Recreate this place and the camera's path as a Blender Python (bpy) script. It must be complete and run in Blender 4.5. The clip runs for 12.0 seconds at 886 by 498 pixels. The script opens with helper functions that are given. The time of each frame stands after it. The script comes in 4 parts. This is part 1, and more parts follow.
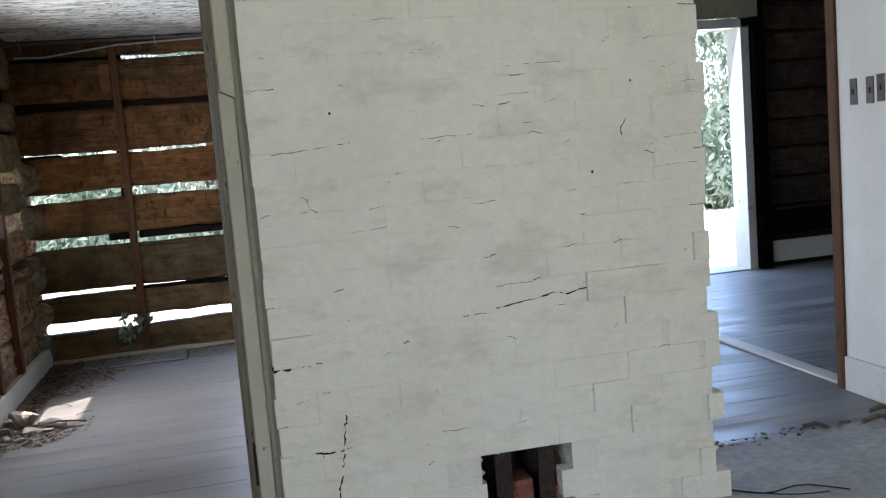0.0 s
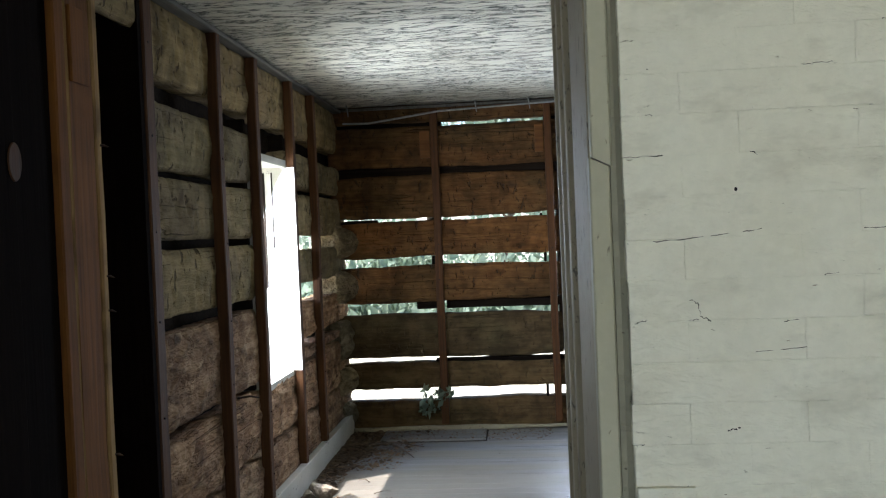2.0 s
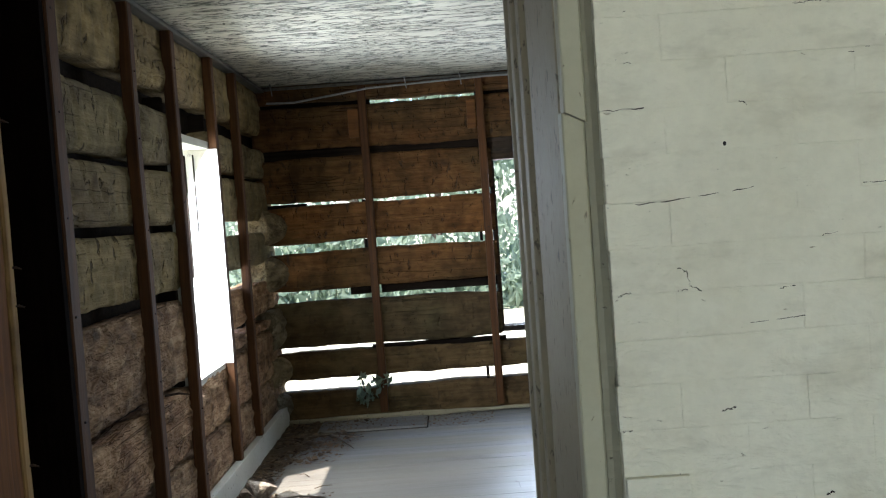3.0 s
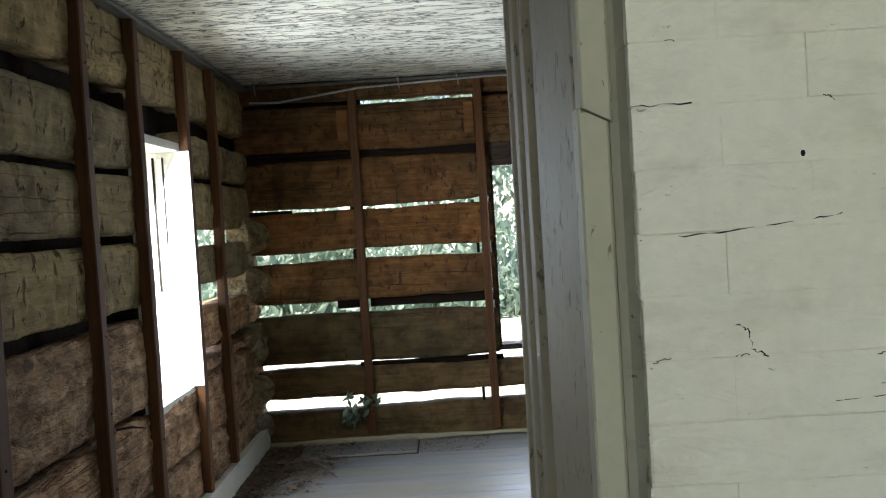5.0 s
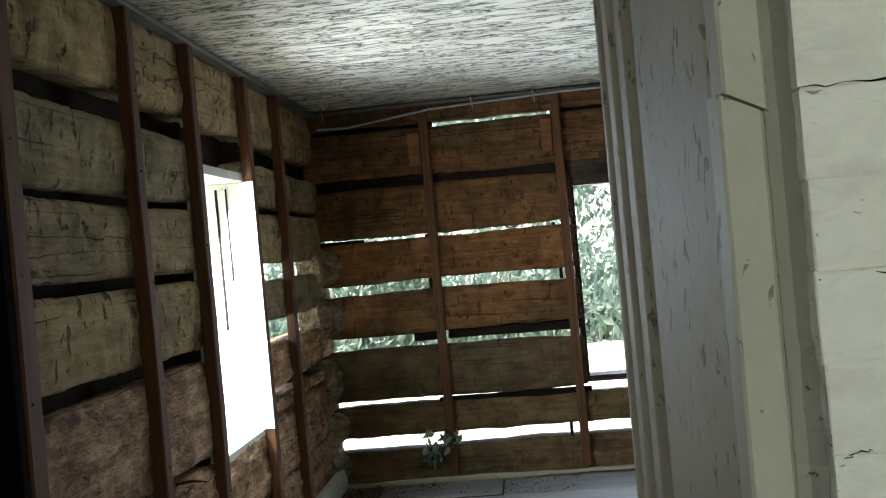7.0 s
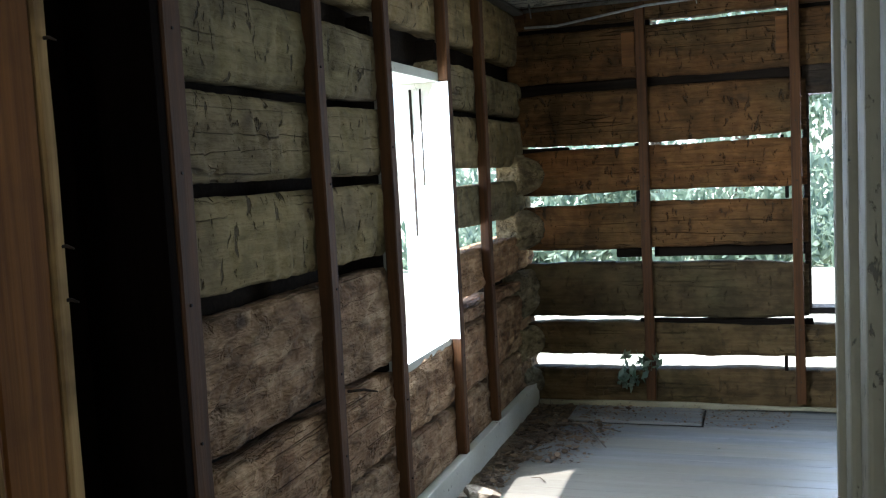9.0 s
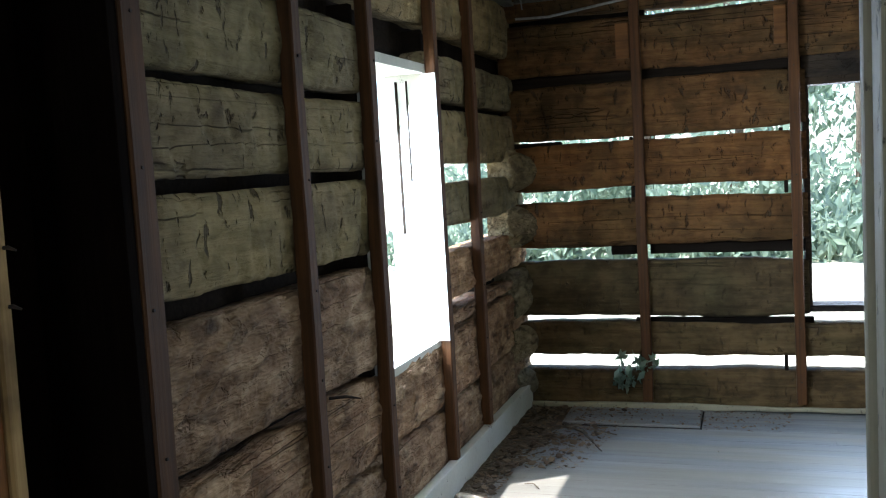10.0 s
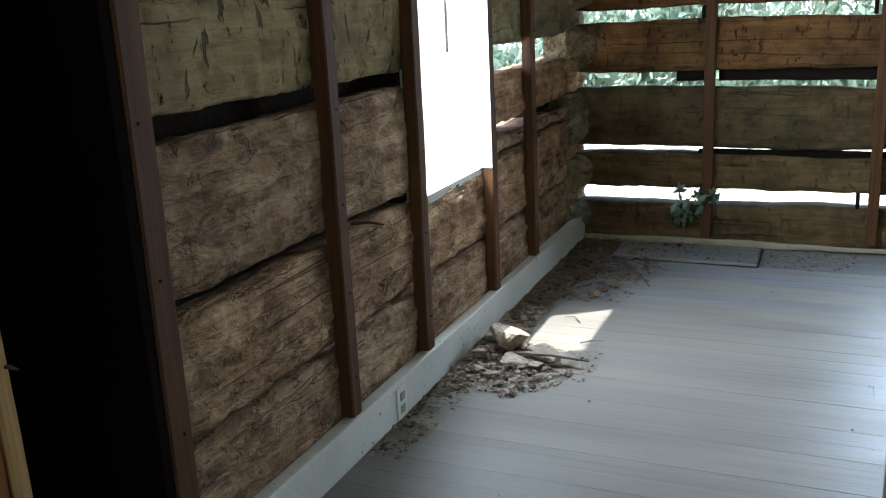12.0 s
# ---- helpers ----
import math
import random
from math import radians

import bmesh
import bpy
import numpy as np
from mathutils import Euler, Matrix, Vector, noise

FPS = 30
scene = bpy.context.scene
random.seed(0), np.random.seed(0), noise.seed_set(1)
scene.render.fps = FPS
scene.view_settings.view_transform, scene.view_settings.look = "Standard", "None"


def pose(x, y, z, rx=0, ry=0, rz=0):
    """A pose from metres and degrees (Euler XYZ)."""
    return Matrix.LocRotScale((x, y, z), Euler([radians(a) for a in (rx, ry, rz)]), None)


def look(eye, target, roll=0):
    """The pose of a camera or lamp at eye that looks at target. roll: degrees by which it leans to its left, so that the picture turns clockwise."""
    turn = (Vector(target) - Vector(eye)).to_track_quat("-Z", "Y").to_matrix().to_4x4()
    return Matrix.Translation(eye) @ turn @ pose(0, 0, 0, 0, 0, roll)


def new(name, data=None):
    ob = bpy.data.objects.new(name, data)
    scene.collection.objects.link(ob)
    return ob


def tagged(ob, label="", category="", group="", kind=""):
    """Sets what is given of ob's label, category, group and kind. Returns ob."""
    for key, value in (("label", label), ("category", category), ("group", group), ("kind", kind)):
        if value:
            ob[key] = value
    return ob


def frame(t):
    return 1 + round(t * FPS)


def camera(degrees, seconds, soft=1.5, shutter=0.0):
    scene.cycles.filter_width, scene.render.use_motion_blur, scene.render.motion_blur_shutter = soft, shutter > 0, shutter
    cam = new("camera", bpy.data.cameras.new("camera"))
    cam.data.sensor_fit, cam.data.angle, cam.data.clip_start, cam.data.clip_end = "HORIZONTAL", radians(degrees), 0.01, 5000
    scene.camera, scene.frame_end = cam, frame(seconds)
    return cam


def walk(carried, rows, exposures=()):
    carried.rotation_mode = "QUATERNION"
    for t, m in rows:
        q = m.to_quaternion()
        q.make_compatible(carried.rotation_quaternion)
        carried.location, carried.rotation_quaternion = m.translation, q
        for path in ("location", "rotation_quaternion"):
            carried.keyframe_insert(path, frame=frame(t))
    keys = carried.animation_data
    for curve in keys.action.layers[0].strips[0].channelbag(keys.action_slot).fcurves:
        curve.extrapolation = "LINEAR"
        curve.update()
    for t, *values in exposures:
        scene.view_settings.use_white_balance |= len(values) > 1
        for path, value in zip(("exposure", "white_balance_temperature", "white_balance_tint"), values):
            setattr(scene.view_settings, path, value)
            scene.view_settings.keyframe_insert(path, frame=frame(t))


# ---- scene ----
cam = camera(51.5, 12.0, soft=1.2)
PATH = [
    (0, (1.46, -7.006, 1.343), (1.899, -5.067, 1.12), -4.7),
    (0.5, (1.42, -6.878, 1.349), (1.844, -4.934, 1.148), -2.8),
    (1, (1.386, -6.757, 1.337), (1.678, -4.789, 1.131), -5.0),
    (1.5, (1.343, -6.611, 1.352), (1.408, -4.616, 1.22), -4.3),
    (2, (1.324, -6.444, 1.385), (1.157, -4.452, 1.351), -2.4),
    (2.5, (1.304, -6.337, 1.353), (1.132, -4.352, 1.185), -2.0),
    (3, (1.252, -6.246, 1.361), (1.245, -4.247, 1.285), -4.1),
    (3.5, (1.223, -6.184, 1.362), (1.36, -4.19, 1.303), -4.0),
    (5.3, (1.295, -5.775, 1.395), (1.265, -3.776, 1.328), -3.8),
    (5.5, (1.294, -5.748, 1.396), (1.275, -3.749, 1.34), -4.7),
    (6, (1.284, -5.649, 1.404), (1.206, -3.651, 1.415), -3.7),
    (6.5, (1.281, -5.58, 1.4), (1.202, -3.581, 1.408), -4.9),
    (7, (1.282, -5.516, 1.405), (1.11, -3.523, 1.403), -5.2),
    (7.5, (1.298, -5.428, 1.419), (0.962, -3.458, 1.359), -4.2),
    (7.7, (1.309, -5.398, 1.423), (0.894, -3.443, 1.332), -3.9),
    (9.3, (1.34, -5.21, 1.401), (0.689, -3.328, 1.215), -3.0),
    (9.5, (1.336, -5.186, 1.398), (0.715, -3.295, 1.2), -2.6),
    (10, (1.316, -5.091, 1.394), (0.68, -3.203, 1.217), -3.3),
    (10.5, (1.329, -5.037, 1.388), (0.698, -3.154, 1.153), -4.5),
    (11, (1.312, -4.965, 1.392), (0.572, -3.128, 1.114), -5.0),
    (11.5, (1.338, -4.915, 1.383), (0.551, -3.114, 1.015), -3.9),
    (12, (1.371, -4.875, 1.34), (0.594, -3.11, 0.808), -2.8),
]
walk(cam, [(t, look(eye, target, roll)) for t, eye, target, roll in PATH], exposures=[(0, 2.04, 5780, 22), (2.5, 2.02, 5900, 12), (6, 2.04, 6050, 11), (9.5, 2.2, 5420, 8), (12, 2.32, 5550, 8)])

# ---- world, sun, lights ----
SUN_TO = Vector((0.24, 0.165, -0.66)).normalized()
world = bpy.data.worlds.new("sky_world")
scene.world = world
world.use_nodes = True
wn = world.node_tree
sky = wn.nodes.new("ShaderNodeTexSky")
sky.sky_type = "NISHITA"
sky.sun_disc = False
sky.sun_elevation = math.asin(-SUN_TO.z)
sky.sun_rotation = math.atan2(-SUN_TO.x, -SUN_TO.y)
wn.links.new(sky.outputs[0], wn.nodes["Background"].inputs[0])
wn.nodes["Background"].inputs[1].default_value = 0.15

sun_data = bpy.data.lights.new("sun", "SUN")
sun_data.energy, sun_data.angle, sun_data.color = 5.0, radians(0.53), (1.0, 0.95, 0.86)
sun = new("sun", sun_data)
sun.matrix_world = Matrix.Translation((-6, -10, 18)) @ SUN_TO.to_track_quat("-Z", "Y").to_matrix().to_4x4()


def window_light(name, at, towards, w, h, watts, colour):
    d = bpy.data.lights.new(name, "AREA")
    d.shape, d.size, d.size_y, d.energy, d.color = "RECTANGLE", w, h, watts, colour
    ob = new(name, d)
    ob.matrix_world = look(at, towards)
    return ob


# sky light that comes in by the openings behind the walker and beside him
window_light("front_window_light", (0.0, -8.02, 1.35), (3.0, -7.2, 1.0), 1.3, 1.5, 14.8, (0.88, 0.95, 1.0))
window_light("front_door_light", (2.9, -9.42, 1.2), (2.6, -5.0, 0.9), 1.0, 2.0, 3, (0.90, 0.97, 1.0))
window_light("side_window_light", (-0.2, -1.77, 1.25), (2.5, -1.6, -0.05), 0.6, 1.1, 25, (0.80, 0.90, 1.0))
window_light("far_window_light", (1.97, 0.28, 1.15), (1.6, -3.0, 0.3), 0.66, 1.1, 10, (0.80, 0.90, 1.0))
window_light("far_door_light", (5.6, 0.85, 1.2), (4.6, -3.0, 0.0), 0.85, 2.0, 9, (0.52, 0.74, 1.0))


# ---- materials ----
def shader(name, rough=0.8, metal=0.0, spec=0.3):
    m = bpy.data.materials.new(name)
    m.use_nodes = True
    b = m.node_tree.nodes["Principled BSDF"]
    b.inputs["Roughness"].default_value, b.inputs["Metallic"].default_value = rough, metal
    b.inputs["Specular IOR Level"].default_value = spec
    return m, m.node_tree, b


class Nodes:
    """Short words for the nodes of one material."""

    def __init__(self, tree, whole=False):
        self.t = tree
        tc = tree.nodes.new("ShaderNodeTexCoord")
        info = tree.nodes.new("ShaderNodeObjectInfo")
        self.random = info.outputs["Random"]
        add = tree.nodes.new("ShaderNodeVectorMath")
        add.operation = "MULTIPLY_ADD"
        tree.links.new(info.outputs["Random"], add.inputs[0])
        add.inputs[1].default_value = (37.0, 53.0, 71.0)
        tree.links.new(tc.outputs["Object"], add.inputs[2])
        self.where = tree.nodes.new("ShaderNodeNewGeometry").outputs["Position"] if whole else add.outputs[0]

    def noise(self, scale, detail=4, rough=0.55, distort=0.0):
        mp = self.t.nodes.new("ShaderNodeMapping")
        mp.inputs["Scale"].default_value = scale
        self.t.links.new(self.where, mp.inputs[0])
        n = self.t.nodes.new("ShaderNodeTexNoise")
        n.inputs["Scale"].default_value, n.inputs["Detail"].default_value = 1.0, detail
        n.inputs["Roughness"].default_value, n.inputs["Distortion"].default_value = rough, distort
        self.t.links.new(mp.outputs[0], n.inputs["Vector"])
        return n.outputs[0]

    def ramp(self, value, *stops):
        r = self.t.nodes.new("ShaderNodeValToRGB")
        e = r.color_ramp.elements
        while len(e) < len(stops):
            e.new(0.5)
        for el, (p, c) in zip(e, stops):
            el.position = p
            el.color = (*c, 1) if isinstance(c, tuple) else (c, c, c, 1)
        self.t.links.new(value, r.inputs[0])
        return r.outputs[0]

    def mix(self, fac, a, b, how="MIX"):
        m = self.t.nodes.new("ShaderNodeMix")
        m.data_type, m.blend_type = "RGBA", how
        for sock, v in ((m.inputs[0], fac), (m.inputs[6], a), (m.inputs[7], b)):
            if isinstance(v, (int, float)):
                sock.default_value = v if sock == m.inputs[0] else (v, v, v, 1)
            elif isinstance(v, tuple):
                sock.default_value = (*v, 1)
            else:
                self.t.links.new(v, sock)
        return m.outputs[2]

    def maths(self, how, a, b):
        m = self.t.nodes.new("ShaderNodeMath")
        m.operation = how
        for sock, v in zip(m.inputs, (a, b)):
            if isinstance(v, (int, float)):
                sock.default_value = v
            else:
                self.t.links.new(v, sock)
        return m.outputs[0]

    def bump(self, bsdf, height, strength, distance):
        b = self.t.nodes.new("ShaderNodeBump")
        b.inputs["Strength"].default_value, b.inputs["Distance"].default_value = strength, distance
        self.t.links.new(height, b.inputs["Height"])
        self.t.links.new(b.outputs[0], bsdf.inputs["Normal"])


def along(axis, a, b):
    """A texture scale of a along the grain's axis and b across it."""
    return tuple(a if i == axis else b for i in range(3))


def hewn_wood(name, dark, mid, light, axis, pits=0.5, stain=(0.12, 0.11, 0.07), rugged=0.2):
    m, t, b = shader(name, 0.85, spec=0.2)
    n = Nodes(t)
    grain = n.noise(along(axis, 2.2, 38), 6, 0.6, 0.4)
    blotch = n.noise((2.1, 2.1, 2.6), 3)
    mottle = n.noise((6.5, 6.5, 9), 4, 0.6, 0.4)
    crack = n.noise(along(axis, 0.28, 15), 1, 0.4, 0.15)
    lump = n.noise(along(axis, 7, 17), 3, 0.6, 0.25)
    adze = n.noise(tuple((40 - 27 * rugged) if i == axis else 13 + 9 * rugged for i in range(3)), 3, 0.6, 0.35)
    streak = n.noise(tuple(7 if i == axis else (1.2 if i == 2 else 3) for i in range(3)), 3, 0.5, 0.3)
    knots = n.noise(along(axis, 5, 9), 1, 0.4)
    c = n.ramp(grain, (0.25, dark), (0.5, mid), (0.78, light))
    c = n.mix(n.ramp(blotch, (0.42, 0.0), (0.66, 0.55)), c, stain)
    c = n.mix(n.ramp(lump, (0.53, 0.0), (0.66, 0.3 + 0.5 * rugged)), c, tuple(v * 0.4 for v in dark))
    c = n.mix(n.ramp(streak, (0.5, 0.0), (0.68, 0.6 * pits)), c, tuple(v * 0.55 for v in dark))
    c = n.mix(n.ramp(mottle, (0.46, 0.0), (0.66, 0.6)), c, tuple(v * 0.5 for v in dark))
    c = n.mix(n.ramp(mottle, (0.30, 0.45), (0.46, 0.0)), c, light)
    hue = n.ramp(n.random, (0.0, (0.78, 0.8, 0.82)), (0.5, (1.0, 0.97, 0.94)), (1.0, (1.18, 1.06, 0.9)))
    c = n.mix(1.0, c, hue, "MULTIPLY")
    lines = n.maths("MULTIPLY", n.ramp(crack, (0.490, 0.0), (0.498, 1.0), (0.502, 1.0), (0.510, 0.0)), n.ramp(blotch, (0.45, 0.0), (0.55, 1.0)))
    gouge = n.ramp(adze, (0.61, 0.0), (0.68, 1.0))
    knot = n.ramp(knots, (0.69, 0.0), (0.80, 1.0))
    c = n.mix(n.maths("MULTIPLY", lines, 0.32), c, (0.02, 0.015, 0.01))
    c = n.mix(n.maths("MULTIPLY", gouge, pits * 0.75), c, (0.035, 0.025, 0.016))
    c = n.mix(n.maths("MULTIPLY", knot, 0.8), c, (0.03, 0.017, 0.01))
    t.links.new(c, b.inputs["Base Color"])
    h = n.maths("SUBTRACT", n.maths("MULTIPLY", grain, 0.5), n.maths("MULTIPLY", lines, 0.5))
    h = n.maths("SUBTRACT", h, n.maths("MULTIPLY", gouge, pits * 1.3))
    h = n.maths("ADD", h, n.maths("MULTIPLY", lump, 0.5 + 1.6 * rugged))
    n.bump(b, h, 1.0, 0.022 + 0.012 * rugged)
    return m


def plain_wood(name, dark, light, axis, rough=0.7, gap=0.5):
    m, t, b = shader(name, rough, spec=0.05 if rough > 0.9 else 0.25)
    n = Nodes(t)
    grain = n.noise(along(axis, 1.5, 55), 5, 0.6, 0.3)
    wear = n.noise((5, 5, 5), 4)
    c = n.ramp(grain, (0.3, dark), (0.72, light))
    c = n.mix(n.ramp(wear, (0.5, 0.0), (0.75, gap)), c, tuple(v * 0.35 for v in dark))
    hue = n.ramp(n.random, (0.0, 0.82), (1.0, 1.12))
    c = n.mix(1.0, c, hue, "MULTIPLY")
    t.links.new(c, b.inputs["Base Color"])
    n.bump(b, grain, 0.5, 0.004)
    return m


def old_paint(name, colour, dirt, rough=0.6, chips=0.66, chip_scale=(14, 14, 40), chip_colour=(0.10, 0.09, 0.07), relief=0.004, whole=False):
    m, t, b = shader(name, rough, spec=0.3)
    n = Nodes(t, whole)
    large = n.noise((1.7, 1.7, 1.3), 4)
    fine = n.noise((45, 45, 45), 4)
    chip = n.noise(chip_scale, 4, 0.6, 0.5)
    c = n.mix(n.ramp(large, (0.38, 0.0), (0.72, 0.7)), colour, dirt)
    if whole:
        c = n.mix(n.ramp(n.noise((6, 6, 13), 4, 0.65), (0.52, 0.0), (0.72, 0.55)), c, tuple(v * 0.78 for v in dirt))
    c = n.mix(n.ramp(fine, (0.35, 0.12), (0.7, 0.0)), c, tuple(v * 0.6 for v in dirt))
    mask = n.ramp(chip, (chips, 0.0), (chips + 0.035, 1.0))
    c = n.mix(n.maths("MULTIPLY", mask, 0.8), c, chip_colour)
    t.links.new(c, b.inputs["Base Color"])
    h = n.maths("SUBTRACT", n.maths("MULTIPLY", fine, 0.4), mask)
    h = n.maths("ADD", h, n.maths("MULTIPLY", large, 0.8))
    if whole:
        h = n.maths("ADD", h, n.maths("MULTIPLY", n.noise((11, 11, 26), 4, 0.6, 0.4), 2.4))
    n.bump(b, h, 0.7, relief)
    return m


def peeling_ceiling(name):
    m, t, b = shader(name, 0.8, spec=0.2)
    n = Nodes(t)
    large = n.noise((1.2, 1.2, 1), 3)
    flake = n.noise((5.5, 22, 10), 5, 0.62, 0.9)
    curl = n.noise((26, 60, 20), 3, 0.6, 0.5)
    c = n.mix(n.ramp(large, (0.35, 0.0), (0.7, 1.0)), (0.73, 0.69, 0.555), (0.59, 0.545, 0.415))
    edge = n.ramp(flake, (0.50, 0.0), (0.535, 1.0), (0.56, 1.0), (0.60, 0.0))
    c = n.mix(n.maths("MULTIPLY", edge, n.ramp(curl, (0.34, 0.15), (0.5, 1.0))), c, (0.07, 0.075, 0.055))
    t.links.new(c, b.inputs["Base Color"])
    h = n.maths("ADD", n.ramp(flake, (0.48, 0.0), (0.56, 1.0)), n.maths("MULTIPLY", curl, 0.5))
    n.bump(b, h, 1.0, 0.02)
    return m


def painted_floor(name):
    m, t, b = shader(name, 0.5, spec=0.4)
    n = Nodes(t, True)
    grain = n.noise((2.0, 46, 10), 5, 0.6, 0.3)
    worn = n.noise((0.55, 5.5, 1), 5, 0.6)
    dust = n.noise((60, 60, 60), 3)
    c = n.ramp(grain, (0.3, (0.112, 0.113, 0.117)), (0.7, (0.155, 0.155, 0.158)))
    c = n.mix(n.ramp(worn, (0.44, 0.0), (0.60, 0.8)), c, (0.245, 0.224, 0.186))
    c = n.mix(n.ramp(dust, (0.62, 0.0), (0.7, 0.35)), c, (0.12, 0.10, 0.08))
    streak = n.noise((0.7, 17, 1), 4, 0.65, 0.2)
    c = n.mix(n.ramp(streak, (0.50, 0.0), (0.66, 0.55)), c, (0.06, 0.058, 0.058))
    c = n.mix(n.ramp(streak, (0.30, 0.5), (0.44, 0.0)), c, (0.225, 0.215, 0.205))
    # tan towards the entrance; stands for the duller light there, beside wear
    sep = t.nodes.new("ShaderNodeSeparateXYZ")
    t.links.new(n.where, sep.inputs[0])
    entry_dull = n.ramp(n.maths("ADD", n.maths("MULTIPLY", sep.outputs[1], -0.5), n.maths("MULTIPLY", worn, 0.9)), (0.58, 0.0), (1.0, 0.75))
    room = n.ramp(n.maths("MULTIPLY", sep.outputs[0], 0.2), (0.40, 1.0), (0.52, 0.0))
    c = n.mix(n.maths("MULTIPLY", entry_dull, room), c, (0.130, 0.108, 0.078))
    hue = n.ramp(n.random, (0.0, 0.94), (1.0, 1.05))
    c = n.mix(1.0, c, hue, "MULTIPLY")
    t.links.new(c, b.inputs["Base Color"])
    t.links.new(n.ramp(worn, (0.35, 0.36), (0.7, 0.58)), b.inputs["Roughness"])
    n.bump(b, grain, 0.35, 0.004)
    return m


def speckled(name, a, b_, scale, rough=0.9, bump=0.01):
    m, t, b = shader(name, rough, spec=0.2)
    n = Nodes(t)
    one, two = n.noise((scale,) * 3, 5), n.noise((scale * 0.13,) * 3, 3)
    c = n.ramp(one, (0.35, a), (0.65, b_))
    c = n.mix(n.ramp(two, (0.4, 0.0), (0.7, 0.5)), c, tuple(v * 0.6 for v in a))
    t.links.new(n.mix(1.0, c, n.ramp(n.random, (0.0, 0.75), (1.0, 1.2)), "MULTIPLY"), b.inputs["Base Color"])
    n.bump(b, one, 0.6, bump)
    return m


def leaf_material(name, a, b_):
    m, t, b = shader(name, 0.6, spec=0.3)
    geo = t.nodes.new("ShaderNodeNewGeometry")
    n = Nodes(t)
    t.links.new(n.ramp(geo.outputs["Random Per Island"], (0.0, a), (1.0, b_)), b.inputs["Base Color"])
    tl = t.nodes.new("ShaderNodeBsdfTranslucent")
    mx = t.nodes.new("ShaderNodeMixShader")
    mx.inputs[0].default_value = 0.45
    t.links.new(n.ramp(geo.outputs["Random Per Island"], (0.0, tuple(min(1, v * 1.5) for v in a)), (1.0, tuple(min(1, v * 1.5) for v in b_))), tl.inputs[0])
    t.links.new(b.outputs[0], mx.inputs[1])
    t.links.new(tl.outputs[0], mx.inputs[2])
    t.links.new(mx.outputs[0], t.nodes["Material Output"].inputs[0])
    return m


LOG_X = hewn_wood("hewn_log_brown", (0.084, 0.036, 0.010), (0.152, 0.067, 0.019), (0.232, 0.112, 0.036), 0, 0.8, (0.085, 0.060, 0.022))
LOG_LOW = hewn_wood("mossy_brown_log", (0.066, 0.040, 0.016), (0.105, 0.067, 0.028), (0.15, 0.102, 0.045), 0, 0.4, (0.075, 0.066, 0.028))
LOG_Y = hewn_wood("hewn_log_grey", (0.185, 0.142, 0.066), (0.26, 0.203, 0.098), (0.35, 0.28, 0.145), 1, 1.0, (0.17, 0.125, 0.085))
LOG_RUGGED = hewn_wood("rugged_log", (0.195, 0.110, 0.056), (0.345, 0.215, 0.122), (0.62, 0.445, 0.28), 1, 0.25, (0.25, 0.135, 0.08), 0.9)
LOG_END = hewn_wood("weathered_log_end", (0.15, 0.115, 0.065), (0.27, 0.215, 0.13), (0.40, 0.34, 0.23), 1, 0.5, (0.15, 0.12, 0.06), 0.7)
# darker copy of the log wood, with shade put into its colour
LOG_SHADED = hewn_wood("shaded_old_log", (0.025, 0.017, 0.012), (0.05, 0.034, 0.022), (0.08, 0.055, 0.036), 0, 0.3, (0.03, 0.022, 0.015))
STRIP = plain_wood("furring_wood", (0.046, 0.017, 0.004), (0.108, 0.042, 0.010), 2)
PATCHWOOD = plain_wood("red_brown_patch_wood", (0.085, 0.033, 0.007), (0.18, 0.072, 0.016), 0)
ORANGE = plain_wood("orange_stud_wood", (0.105, 0.037, 0.005), (0.20, 0.076, 0.012), 2, 0.8)
PALEEDGE = plain_wood("pale_splintered_wood", (0.20, 0.11, 0.035), (0.40, 0.25, 0.10), 2, 0.8, 0.8)
POST = plain_wood("bare_brown_post_wood", (0.05, 0.022, 0.008), (0.12, 0.055, 0.02), 2)
DULL = plain_wood("dull_grey_trim_wood", (0.07, 0.062, 0.05), (0.17, 0.155, 0.125), 1)
# near black: the shade on these boards is put into their colour
DARKBOARD = plain_wood("shade_black_board", (0.004, 0.0022, 0.0014), (0.008, 0.0042, 0.0024), 2, 0.95)
# near black: gap shade put into the colour, also used for cracks
GAP_DARK = plain_wood("gap_shade_and_crack_wood", (0.010, 0.007, 0.005), (0.022, 0.015, 0.010), 0, 0.95)
BRICKPAINT = old_paint("cream_painted_brick", (0.745, 0.72, 0.565), (0.63, 0.592, 0.435), 0.62, 0.70, (42, 42, 120), (0.30, 0.265, 0.18), 0.007, True)
MORTAR = old_paint("painted_mortar", (0.71, 0.685, 0.545), (0.59, 0.545, 0.40), 0.7, 0.66, (30, 30, 90), (0.22, 0.19, 0.125), 0.01, True)
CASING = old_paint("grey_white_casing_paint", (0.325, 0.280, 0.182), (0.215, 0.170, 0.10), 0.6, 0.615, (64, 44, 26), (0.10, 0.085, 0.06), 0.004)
CREAM = old_paint("cream_strip_paint", (0.455, 0.437, 0.312), (0.345, 0.322, 0.21), 0.55, 0.66, (60, 60, 30), (0.16, 0.13, 0.09), 0.004)
WHITE = old_paint("white_baseboard_paint", (0.60, 0.585, 0.515), (0.40, 0.365, 0.29), 0.5, 0.66, (22, 22, 22), (0.16, 0.13, 0.10), 0.003)
